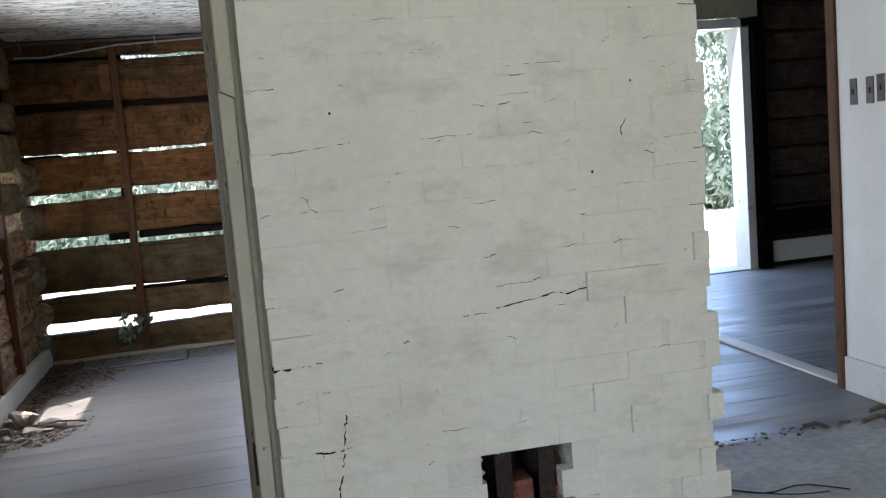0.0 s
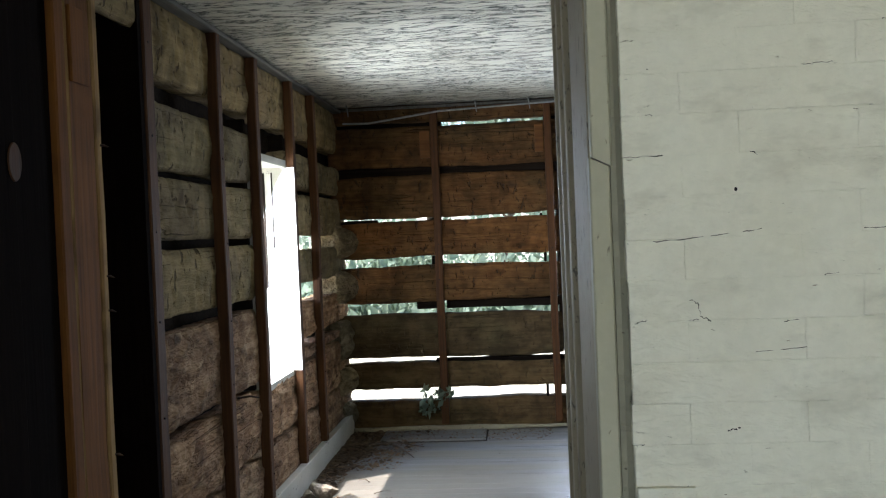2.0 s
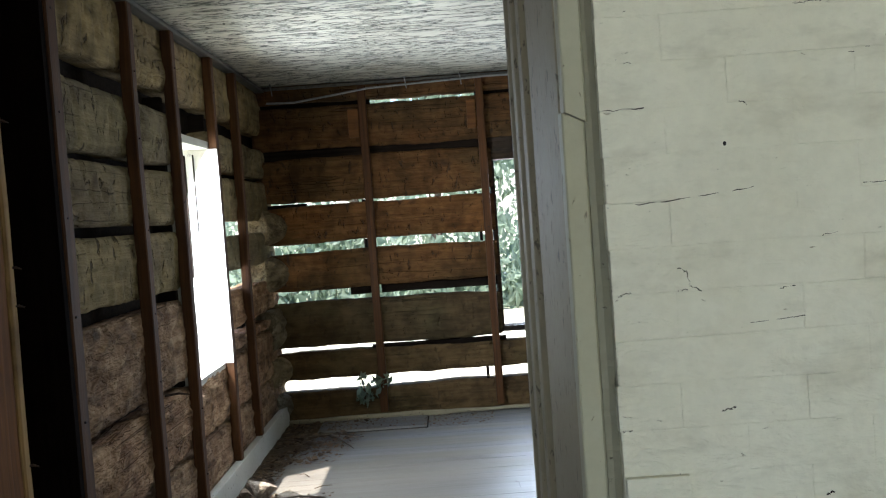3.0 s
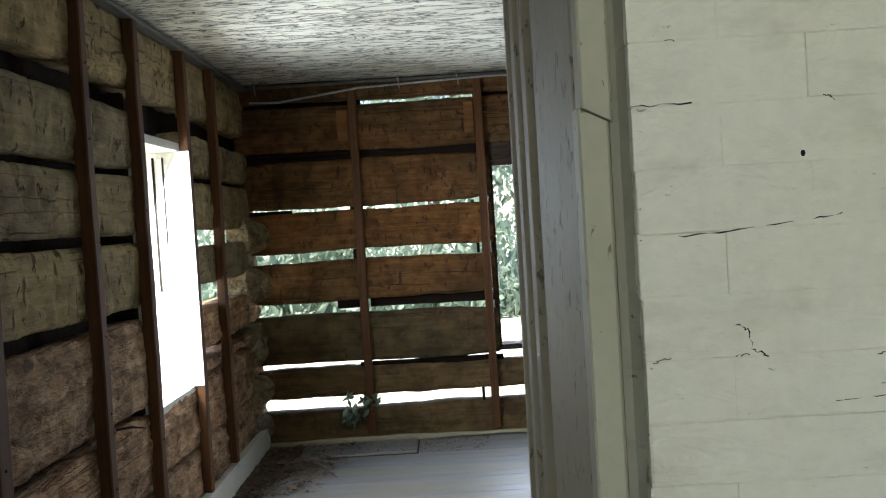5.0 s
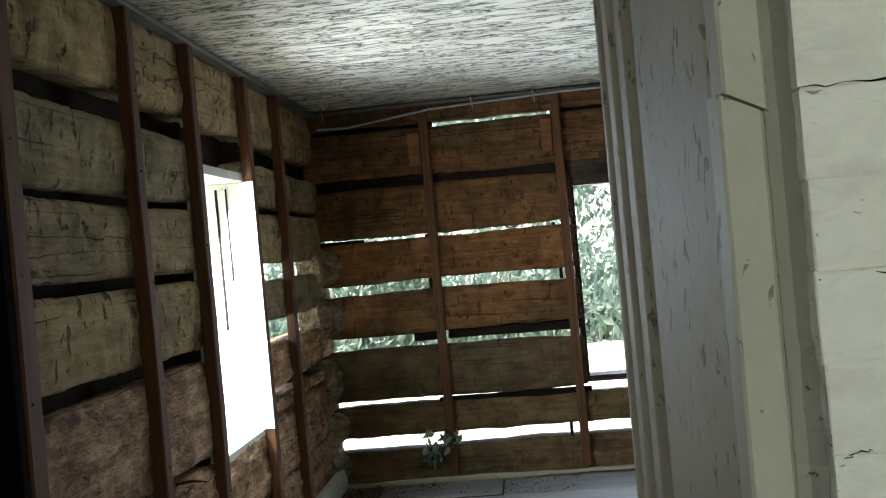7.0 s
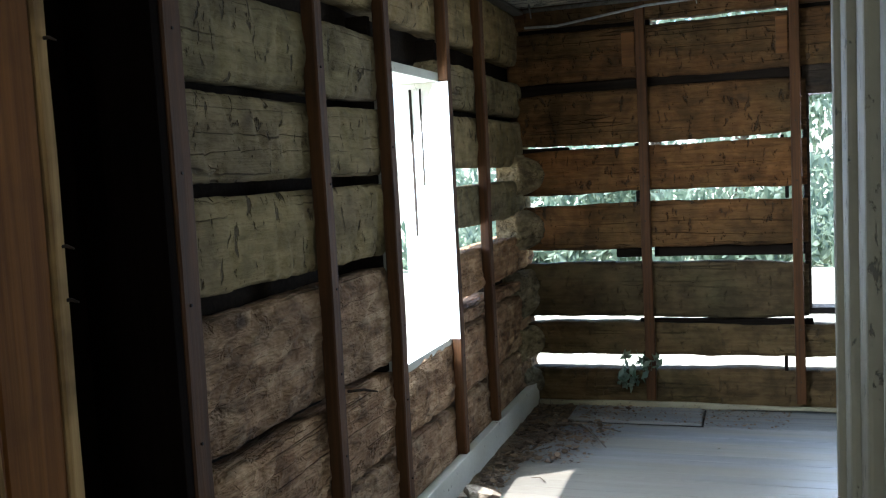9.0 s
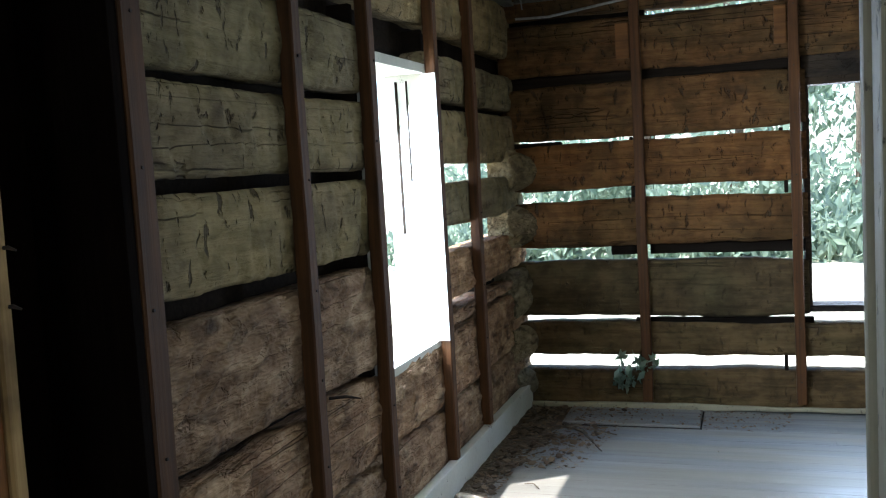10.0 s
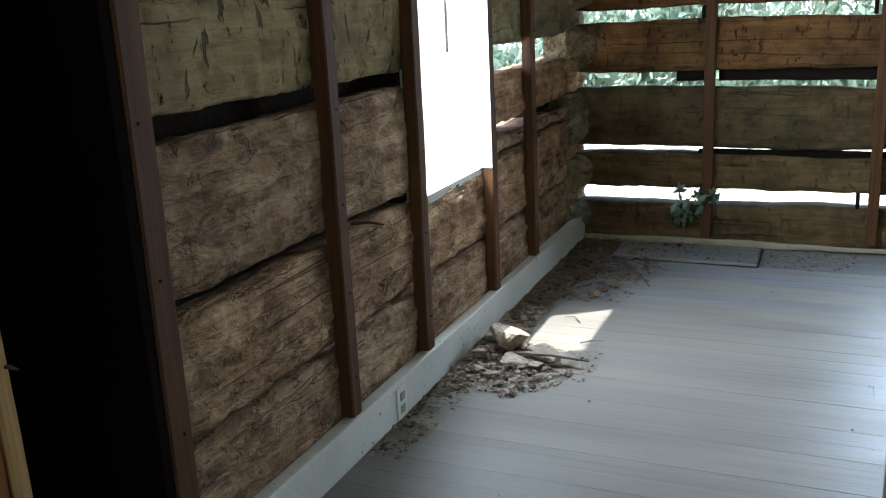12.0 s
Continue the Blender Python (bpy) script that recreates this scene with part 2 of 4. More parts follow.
PLASTER = old_paint("pale_wall_paint", (0.66, 0.65, 0.57), (0.54, 0.52, 0.44), 0.7, 0.74, (10, 10, 10), (0.2, 0.17, 0.12), 0.003)
# olive tone that stands for shade in the recess beside the brick
RECESS_SHADE = old_paint("olive_recess_shade", (0.30, 0.285, 0.20), (0.21, 0.195, 0.13), 0.75, 0.69, (70, 70, 70), (0.08, 0.07, 0.045), 0.006)
BAREMORTAR = old_paint("bare_mortar", (0.70, 0.64, 0.46), (0.61, 0.53, 0.35), 0.9, 0.72, (30, 30, 60), (0.3, 0.24, 0.15), 0.005)
CEILING = peeling_ceiling("peeling_white_paint")
FLOOR = painted_floor("grey_painted_boards")
SHEET = speckled("worn_floor_sheet", (0.23, 0.23, 0.22), (0.32, 0.32, 0.30), 30, 0.6, 0.002)
REDBRICK = speckled("bare_red_brick", (0.20, 0.07, 0.04), (0.32, 0.13, 0.08), 60, 0.9, 0.004)
# near-black fill for the hole's back, floor gaps and nail holes
DARK_FILL = speckled("near_black_fill", (0.012, 0.01, 0.009), (0.03, 0.026, 0.022), 40)
CHIPS = speckled("plaster_crumbs", (0.20, 0.155, 0.108), (0.36, 0.295, 0.22), 50)
DEADLEAF = leaf_material("dead_leaves_and_bark", (0.040, 0.025, 0.014), (0.21, 0.142, 0.085))
LEAF = leaf_material("green_leaves", (0.10, 0.14, 0.09), (0.22, 0.26, 0.19))
DUST = speckled("brown_dust", (0.085, 0.060, 0.037), (0.20, 0.148, 0.098), 70, 0.95, 0.006)
BARK = speckled("bark", (0.06, 0.045, 0.03), (0.14, 0.11, 0.08), 20)
GROUND = speckled("dry_pale_ground", (0.36, 0.34, 0.24), (0.52, 0.49, 0.37), 3.0)
IRON = speckled("rusty_iron", (0.02, 0.016, 0.014), (0.06, 0.035, 0.022), 80, 0.7, 0.002)
PLASTIC = speckled("brown_plastic", (0.05, 0.04, 0.03), (0.07, 0.055, 0.04), 80, 0.4, 0.001)
CABLE = speckled("grey_cable_sheath", (0.25, 0.24, 0.22), (0.4, 0.39, 0.36), 60, 0.6, 0.001)
ROOFING = speckled("weathered_roofing", (0.10, 0.10, 0.10), (0.18, 0.17, 0.16), 12)


# ---- building helpers ----
def link(name, bm, material, parent=None, label=""):
    me = bpy.data.meshes.new(name)
    bm.normal_update()
    bm.to_mesh(me)
    bm.free()
    me.materials.append(material)
    ob = new(name, me)
    if parent is not None:
        ob.parent = parent
    return tagged(ob, label)


def part(name, bm, material, parent, label=""):
    return link(name, bm, material, parent, label)


def thing(name, label, category, kind="", group="", at=(0, 0, 0)):
    ob = new(name)
    ob.location = at
    return tagged(ob, label, category, group, kind)


def add_box(bm, lo, hi, bevel=0.0):
    mid = [(a + b) / 2 for a, b in zip(lo, hi)]
    size = [abs(b - a) for a, b in zip(lo, hi)]
    got = bmesh.ops.create_cube(bm, size=1.0, matrix=Matrix.Translation(mid) @ Matrix.Diagonal((*size, 1)))
    if bevel:
        edges = list({e for v in got["verts"] for e in v.link_edges})
        bmesh.ops.bevel(bm, geom=edges, offset=min(bevel, min(size) * 0.4), segments=2, affect="EDGES", profile=0.6)


def box(lo, hi, bevel=0.0):
    bm = bmesh.new()
    add_box(bm, lo, hi, bevel)
    return bm


def rough_beam(axis, s0, s1, z0, z1, face, depth, wave=0.012, seed=0.0, step=0.045, ends=0.0, hew=0.0, chop=0.0):
    """A hewn beam along x (axis 0) or y (axis 1): wavy edges, an uneven front at face, and its body depth thick behind it.
    hew: depth of the torn slanting fibres; chop: depth of the short upright axe cuts."""
    verts, faces = [], []
    n = max(3, int(abs(s1 - s0) / step))
    k = 9 if step > 0.03 else 22
    m = k + 3
    for i in range(n + 1):
        s = s0 + (s1 - s0) * i / n
        lo = z0 + wave * noise.noise((s * 1.3, seed, 1.7)) + wave * 0.45 * noise.noise((s * 6, seed, 4.1))
        hi = z1 + wave * noise.noise((s * 1.1, seed, 9.3)) + wave * 0.45 * noise.noise((s * 5, seed, 6.6))
        if step < 0.03:
            lo += 0.0035 * noise.noise((s * 23, seed, 2.2))
            hi += 0.0035 * noise.noise((s * 21, seed, 8.2))
        if ends:
            fade = min(1.0, min(abs(s - s0), abs(s1 - s)) / 0.35)
            lo, hi = lo + ends * (1 - fade) ** 2, hi - ends * (1 - fade) ** 2
        ring = []
        for j in range(k + 1):
            u = j / k
            z = lo + (hi - lo) * u
            d = 0.016 * (abs(u - 0.5) * 2) ** 8 + 0.009 * noise.noise((s * 2.2, z * 7, seed)) + 0.006 * noise.noise((s * 9, z * 16, seed + 3))
            if hew:
                f = (z - 0.55 * s) * 34
                d += hew * noise.noise((s * 3.5, f, seed + 7)) + 0.6 * hew * noise.noise((s * 9, f * 2.1, seed + 8))
                d += 2.2 * hew * max(0.0, noise.noise((s * 6, z * 11, seed + 17)) - 0.25)
            if chop:
                c = noise.noise((s * 26 + z * 4, z * 7.5, seed + 11))
                d += chop * min(1.0, max(0.0, c - 0.22) * 6)
                d += 0.9 * chop * noise.noise((s * 5, z * 9, seed + 14))
            ring.append((s, d, z))
        ring += [(s, depth, hi - 0.01), (s, depth, lo + 0.01)]
        verts += [(s_, face + d, z) if axis == 0 else (face - d, s_, z) for s_, d, z in ring]
    for i in range(n):
        for j in range(m):
            a, b = i * m + j, i * m + (j + 1) % m
            faces.append((a, b, b + m, a + m))
    faces += [tuple(range(m)), tuple(range(n * m + m - 1, n * m - 1, -1))]
    me = bpy.data.meshes.new("beam")
    me.from_pydata(verts, [], faces)
    bm = bmesh.new()
    bm.from_mesh(me)
    bpy.data.meshes.remove(me)
    bmesh.ops.recalc_face_normals(bm, faces=bm.faces)
    for f in bm.faces:
        f.smooth = len(f.verts) == 4
    return bm


def batten(lo, hi, seed=0.0, bow=0.004):
    """An upright batten with a slight bow, worn edges."""
    bm = bmesh.new()
    n = 14
    rows = []
    for i in range(n + 1):
        z = lo[2] + (hi[2] - lo[2]) * i / n
        dx, dy = bow * noise.noise((z * 1.5, seed, 0)), bow * noise.noise((z * 1.5, seed, 5))
        w = 0.0025 * noise.noise((z * 7, seed, 2))
        c = 0.005
        pts = [(lo[0] + c, lo[1]), (hi[0] - c, lo[1]), (hi[0], lo[1] + c), (hi[0], hi[1] - c), (hi[0] - c, hi[1]), (lo[0] + c, hi[1]), (lo[0], hi[1] - c), (lo[0], lo[1] + c)]
        rows.append([bm.verts.new((x + dx + (w if x > lo[0] + c else 0), y + dy - (w if y < hi[1] - c else 0), z)) for x, y in pts])
    for a, b in zip(rows, rows[1:]):
        for j in range(8):
            bm.faces.new((a[j], a[(j + 1) % 8], b[(j + 1) % 8], b[j]))
    bm.faces.new(list(reversed(rows[0])))
    bm.faces.new(rows[-1])
    bmesh.ops.recalc_face_normals(bm, faces=bm.faces)
    return bm


def tube(bm, pts, r, sides=6):
    rows = []
    for i, p in enumerate(pts):
        p = Vector(p)
        d = (Vector(pts[min(i + 1, len(pts) - 1)]) - Vector(pts[max(i - 1, 0)])).normalized()
        q = d.to_track_quat("Z", "Y")
        ri = r[i] if isinstance(r, list) else r
        rows.append([bm.verts.new(p + q @ Vector((ri * math.cos(a * math.tau / sides), ri * math.sin(a * math.tau / sides), 0))) for a in range(sides)])
    for a, b in zip(rows, rows[1:]):
        for j in range(sides):
            bm.faces.new((a[j], a[(j + 1) % sides], b[(j + 1) % sides], b[j]))
    bm.faces.new(list(reversed(rows[0])))
    bm.faces.new(rows[-1])


# ---- outdoors ----
ground = link("ground", box((-400, -400, -0.95), (400, 400, -0.45)), GROUND)
tagged(ground, "pale dry sunlit ground round the log house", "ground", kind="structure")
rnd = random.Random(5)


def leaf_cloud(centres, count, size, rng):
    verts, faces = [], []
    for _ in range(count):
        c, r = rng.choice(centres)
        while True:
            d = Vector((rng.uniform(-1, 1), rng.uniform(-1, 1), rng.uniform(-1, 1)))
            if 0.2 < d.length < 1:
                break
        p = Vector(c) + d * r
        q = Euler((rng.uniform(0, 6.3), rng.uniform(0, 6.3), rng.uniform(0, 6.3))).to_quaternion()
        s = size * rng.uniform(0.6, 1.4)
        k = len(verts)
        verts += [tuple(p + q @ Vector(v)) for v in ((-s, 0, 0), (0, -s * 0.45, 0.1 * s), (s, 0, 0), (0, s * 0.45, 0.1 * s))]
        faces.append((k, k + 1, k + 2, k + 3))
    return verts, faces


def leafy(name, centres, count, size, rng, parent=None):
    me = bpy.data.meshes.new(name)
    v, f = leaf_cloud(centres, count, size, rng)
    me.from_pydata(v, [], f)
    me.materials.append(LEAF)
    ob = new(name, me)
    if parent is not None:
        ob.parent = parent
    return ob


def make_tree(x, y, height, rng):
    tr = thing("tree", "leafy green broadleaf tree at the clearing's edge", "tree", group="trees behind the house", at=(x, y, -0.45))
    bm = bmesh.new()
    tube(bm, [(0, 0, 0), (0.05, 0, height * 0.3), (-0.05, 0.1, height * 0.6), (0.05, 0.05, height * 0.9)], [0.24, 0.19, 0.12, 0.04], 8)
    cl = []
    for i in range(11):
        z = height * rng.uniform(0.2, 0.9)
        a = rng.uniform(0, 6.28)
        l = height * 0.3 * (1.15 - z / height)
        tip = (l * math.cos(a), l * math.sin(a), z + l * 0.4)
        tube(bm, [(0, 0, z), tuple(v * 0.5 if i < 2 else z + l * 0.15 for i, v in enumerate(tip)), tip], [0.07, 0.05, 0.02], 5)
        cl += [(tip, height * rng.uniform(0.10, 0.16)), ((tip[0] * 0.5, tip[1] * 0.5, z + 0.4), height * 0.11)]
    part("trunk", bm, BARK, tr)
    leafy("crown", cl, 2700, 0.15, rng, tr)
    return tr


for x, y, h in ((-1.6, 24, 11), (1.0, 19, 8), (4.2, 22, 10), (8.5, 19, 9), (13, 21, 11), (17.5, 18, 9), (22, 22, 10)):
    make_tree(x, y, h, rnd)
brush = leafy("thicket", [((rnd.uniform(-4.8, 20), rnd.uniform(10.4, 12.6), rnd.uniform(-0.35, 0.15)), rnd.uniform(0.35, 0.6)) for _ in range(260)] + [((rnd.uniform(-5, 24), rnd.uniform(12.6, 16), rnd.uniform(-0.4, 1.5)), rnd.uniform(0.5, 0.95)) for _ in range(230)] + [((rnd.uniform(-7, 34), rnd.uniform(21, 29), rnd.uniform(-0.2, 5.5)), rnd.uniform(0.8, 1.7)) for _ in range(300)], 62000, 0.13, rnd)
tagged(brush, "dense green thicket of leafy brush behind the clearing", "thicket", kind="stuff")

# ---- house shell ----
H = 2.30
FAR = 0.22


def wall(name, label):
    return thing(name, label, "wall", kind="structure")


# far log wall of the log room
far_wall = wall("wall_north", "far wall of wide hewn brown logs with open gaps between")
far_rows = [(-0.02, 0.207), (0.292, 0.468), (0.512, 0.820), (0.905, 1.165), (1.218, 1.480), (1.494, 1.800), (1.852, 2.150), (2.172, 2.300)]
tilt = (0.0, 0.006, 0.003, 0.008, 0.014, 0.010, 0.022, 0.004)
for i, (a, b) in enumerate(far_rows):
    cuts = [(-0.01, 1.60), (2.33, 4.25)] if 0.5 < (a + b) / 2 < 1.75 else [(-0.01, 4.25)]
    for s0, s1 in cuts:
        part("log", rough_beam(0, s0, s1, a + 0.006, b + 0.006, 0.0, 0.17, 0.017, i * 3.1, 0.02 if s0 < 1 else 0.045, 0.008, 0.0015, 0.0025), LOG_LOW if i < 3 else LOG_X, far_wall)
# near-black pieces wedged into the gaps that are shut, shade in the colour
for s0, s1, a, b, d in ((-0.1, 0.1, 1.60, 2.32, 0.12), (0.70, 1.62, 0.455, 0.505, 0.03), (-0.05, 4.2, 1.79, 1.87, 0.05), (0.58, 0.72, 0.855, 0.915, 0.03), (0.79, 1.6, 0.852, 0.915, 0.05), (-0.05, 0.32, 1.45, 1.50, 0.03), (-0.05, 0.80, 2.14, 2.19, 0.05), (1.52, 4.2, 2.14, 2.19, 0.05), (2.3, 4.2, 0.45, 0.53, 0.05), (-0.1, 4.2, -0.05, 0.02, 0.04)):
    part("chinking", rough_beam(0, s0, s1, a, b, d, 0.06, 0.006, s0 + a), GAP_DARK, far_wall)

for x, a, c in ((0.70, 1.16, 1.23), (1.49, 1.16, 1.23), (1.47, 0.20, 0.30), (0.70, 1.455, 1.50), (1.47, 1.455, 1.50), (0.71, 0.20, 0.30)):
    part("shim", box((x, 0.02, a), (x + 0.018, 0.10, c), 0.003), GAP_DARK, far_wall)

# left log wall of the log room, with the side window in it
left_wall = wall("wall_west", "side wall of grey hewn logs, chinked gaps darkened for shade")
FACE = 0.055
SEG = [
    ((-3.486, -2.115), ((0.705, 1.065), (1.115, 1.368), (1.398, 1.635), (1.660, 1.895))),
    ((-1.425, 0.17), ((0.69, 0.746), (0.800, 1.008), (1.125, 1.322), (1.408, 1.65), (1.685, 1.885))),
    ((-3.486, 0.17), ((-0.02, 0.345), (0.372, 0.662), (1.985, 2.27))),
]
k = 0
for (s0, s1), rows in SEG:
    for a, b in rows:
        k += 1
        torn = b < 1.1
        part("log", rough_beam(1, s0, s1, a, b, FACE, 0.19, 0.014, 40 + k * 2.7, 0.013, 0.0, 0.010 if torn else 0.0015, 0.004 if torn else 0.008), LOG_RUGGED if torn else LOG_Y, left_wall)
# shut gaps of this wall, their shade likewise in the near-black colour
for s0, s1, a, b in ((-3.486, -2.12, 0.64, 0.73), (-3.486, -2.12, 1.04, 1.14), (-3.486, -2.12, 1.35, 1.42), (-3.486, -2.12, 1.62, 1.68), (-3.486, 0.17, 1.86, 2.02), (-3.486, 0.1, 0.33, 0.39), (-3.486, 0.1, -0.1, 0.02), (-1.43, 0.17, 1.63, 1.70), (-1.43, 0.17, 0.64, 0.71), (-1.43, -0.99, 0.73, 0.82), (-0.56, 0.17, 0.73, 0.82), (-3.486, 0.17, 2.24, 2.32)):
    part("chinking", rough_beam(1, s0, s1, a, b, FACE - 0.105, 0.06, 0.006, s0 + a), GAP_DARK, left_wall)


# added near-black blocks that hide the lit jamb sides in the gaps
part("blocking", box((-0.11, -2.150, 0.67), (0.032, -2.116, 1.97), 0.003), GAP_DARK, left_wall)
part("blocking", box((-0.11, -1.4205, 1.60), (0.032, -1.395, 1.97), 0.003), GAP_DARK, left_wall)


def window_frame(name, label, axis, s0, s1, z0, z1, inner, outer, material):
    """Jambs, head and sill that line an opening through a wall; inner and outer are the wall's two faces."""
    w = thing(name, label, "window", kind="structure")

    def piece(nm, a, b, c, d, lo=inner, hi=outer):
        lo, hi = min(lo, hi), max(lo, hi)
        if axis == 0:
            part(nm, box((a, lo, c), (b, hi, d), 0.004), material, w)
        else:
            part(nm, box((lo, a, c), (hi, b, d), 0.004), material, w)
    piece("jamb", s0 - 0.03, s0, z0, z1)
    piece("jamb", s1, s1 + 0.03, z0, z1)
    piece("head", s0 - 0.03, s1 + 0.03, z1, z1 + 0.04)
    piece("sill", s0 - 0.03, s1 + 0.03, z0 - 0.035, z0)
    return w, piece


w1, _ = window_frame("window_1", "bare unglazed side window opening with split white jambs", 1, -2.085, -1.452, 0.662, 1.785, 0.05, -0.13, WHITE)
part("split", box((-0.082, -1.457, 1.12), (-0.070, -1.4515, 1.76), 0.002), GAP_DARK, w1, "dark split in the jamb")
part("split", box((-0.034, -1.457, 1.34), (-0.026, -1.4515, 1.76), 0.002), GAP_DARK, w1, "dark split in the jamb")
# white strip added over the batten's side for the sun glare there
part("jamb_edge", box((0.0505, -1.4525, 0.662), (0.098, -1.4455, 1.785), 0.002), WHITE, w1)
w2, _ = window_frame("window_2", "unglazed far window opening onto green trees", 0, 1.615, 2.32, 0.565, 1.706, 0.02, 0.17, LOG_SHADED)

part("lintel", rough_beam(0, 1.585, 2.36, 1.738, 1.87, 0.012, 0.13, 0.004, 61), LOG_SHADED, w2, "dark hewn lintel")

part("patch_board", box((0.650, -0.012, 1.92), (0.722, 0.006, 2.11), 0.004), PATCHWOOD, far_wall, "short red-brown patch board")
part("patch_board", box((1.455, -0.012, 1.925), (1.515, 0.006, 2.12), 0.004), PATCHWOOD, far_wall, "short red-brown patch board")

# furring strips
def furring(lo, hi, seed, nail_axis):
    f = thing("furring_strip", "dark brown upright wooden furring strip nailed over the logs", "furring strip", group="furring strips on the log walls")
    part("batten", batten(lo, hi, seed), STRIP, f)
    rr = random.Random(int(abs(seed) * 1000))
    z = lo[2] + 0.12
    while z < hi[2] - 0.05:
        mid = [(a + c) / 2 + rr.uniform(-0.01, 0.01) for a, c in zip(lo[:2], hi[:2])]
        n_ = bmesh.new()
        if nail_axis == 0:
            tube(n_, [(hi[0] - 0.004, mid[1], z), (hi[0] + 0.004, mid[1], z + 0.001)], 0.004, 6)
        else:
            tube(n_, [(mid[0], lo[1] + 0.004, z), (mid[0], lo[1] - 0.004, z + 0.001)], 0.004, 6)
        part("nail", n_, IRON, f, "small rusty nail head")
        z += rr.uniform(0.24, 0.36)


for y0, y1, z0 in ((-3.487, -3.415, 0.02), (-2.70, -2.645, 0.14), (-2.145, -2.088, 0.14), (-1.444, -1.392, 0.139), (-0.905, -0.845, 0.14)):
    furring((FACE - 0.004, y0, z0), (0.112 if y0 < -3 else 0.098, y1, 2.26), y0, 0)
for x0, x1 in ((0.728, 0.782), (1.522, 1.574)):
    furring((x0, -0.034, 0.045), (x1, 0.004, 2.26), x0, 1)
# broad uneven ends of the far logs, lapped over the side wall in the corner
for i, (a, b, reach) in enumerate(((0.05, 0.22, 0.05), (0.27, 0.47, 0.06), (0.53, 0.80, 0.05), (0.92, 1.15, 0.09), (1.235, 1.455, 0.10))):
    b_ = rough_beam(1, -0.17 - 0.03 * (i % 2), 0.0, a, b, FACE + 0.03, 0.12, 0.02, 300 + i * 4.3, 0.013, 0.0, 0.010, 0.004)
    for v in b_.verts:
        u = max(0.0, min(1.0, (v.co.z - a) / (b - a)))
        near = max(0.0, min(1.0, (v.co.y + 0.20) / 0.20))
        v.co.x += reach * near * math.sin(math.pi * u) ** 0.7 - 0.03 * (1 - near)
    part("log_end", b_, LOG_END, left_wall, "weathered pale lapped log end")

# baseboards, ceiling trim
bb = link("baseboard", box((0.06, -3.36, 0.0), (0.104, -0.02, 0.137), 0.006), WHITE)
tagged(bb, "chipped white painted baseboard below the grey logs", "baseboard", kind="structure")
bb2 = link("baseboard", rough_beam(0, 0.1, 4.2, 0.0, 0.036, -0.05, 0.045, 0.014, 8.8), CASING)
tagged(bb2, "low white painted strip at the foot of the far wall", "baseboard", kind="structure")
tr1 = link("trim", box((0.04, -4.2, 2.262), (0.100, -0.0, 2.285), 0.008), DULL)
tagged(tr1, "grey painted ceiling trim above the side wall", "trim", kind="structure")
tr2 = link("trim", box((0.105, -0.040, 2.270), (4.2, -0.005, 2.288), 0.006), DULL)
tagged(tr2, "grey painted ceiling trim above the far wall", "trim", kind="structure")

ceiling = link("ceiling", box((-0.126, -9.4, H), (4.34, 0.2, H + 0.06)), CEILING)
tagged(ceiling, "white ceiling with badly peeling, curling paint", "ceiling", kind="structure")
ceiling2 = link("ceiling", box((4.345, -9.4, 2.62), (8.2, 0.75, 2.70)), CEILING)
tagged(ceiling2, "white ceiling of the side room", "ceiling", kind="structure")
roof = link("roof", box((-0.33, -10.2, 2.78), (8.9, 1.2, 2.9)), ROOFING)
tagged(roof, "weathered roof with overhanging eaves", "roof", kind="structure")
# unseen board hung below the roof to cut the sun patch's far edge
eave = link("eave_board", box((-0.34, -10.2, 2.36), (-0.31, 1.2, 2.78)), STRIP)
tagged(eave, "unseen brown eave board added to trim the sun patch", "trim", kind="structure")

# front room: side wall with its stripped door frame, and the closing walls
fw = wall("wall_front_west", "brown board wall of the front room, blackened for shade")
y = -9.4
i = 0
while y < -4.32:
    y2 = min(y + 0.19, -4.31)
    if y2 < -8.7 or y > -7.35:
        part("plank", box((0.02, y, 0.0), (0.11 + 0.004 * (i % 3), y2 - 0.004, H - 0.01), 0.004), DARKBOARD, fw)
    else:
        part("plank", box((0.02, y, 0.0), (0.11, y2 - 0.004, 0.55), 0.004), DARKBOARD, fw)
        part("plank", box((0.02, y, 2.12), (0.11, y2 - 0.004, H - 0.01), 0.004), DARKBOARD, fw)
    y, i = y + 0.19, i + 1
# bay planks carry the bay's deep shade in their colour
bay = wall("wall_dark_bay", "boards coloured near black for shade beside the stripped door frame")
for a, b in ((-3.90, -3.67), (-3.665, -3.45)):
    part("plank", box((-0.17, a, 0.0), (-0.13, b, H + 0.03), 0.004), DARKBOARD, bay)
# added boards: one hides the lit log ends, one stops a light leak
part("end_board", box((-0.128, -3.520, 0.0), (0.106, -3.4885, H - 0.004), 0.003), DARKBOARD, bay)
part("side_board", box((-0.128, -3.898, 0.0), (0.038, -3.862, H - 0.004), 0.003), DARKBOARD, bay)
part("log", rough_beam(1, -3.84, -3.49, 2.10, 2.29, 0.10, 0.05, 0.008, 5.5), LOG_Y, bay, "grey log end above the dark boards")
st = thing("door_stud", "bare orange wooden stud of a stripped door frame", "stud")
part("stud", batten((0.04, -4.038, 0.0), (0.120, -3.895, H - 0.005), 1.1), ORANGE, st)
part("edge_board", batten((0.04, -3.893, 0.0), (0.126, -3.858, H - 0.005), 5.1, 0.006), PALEEDGE, st, "rough pale splintered edge")
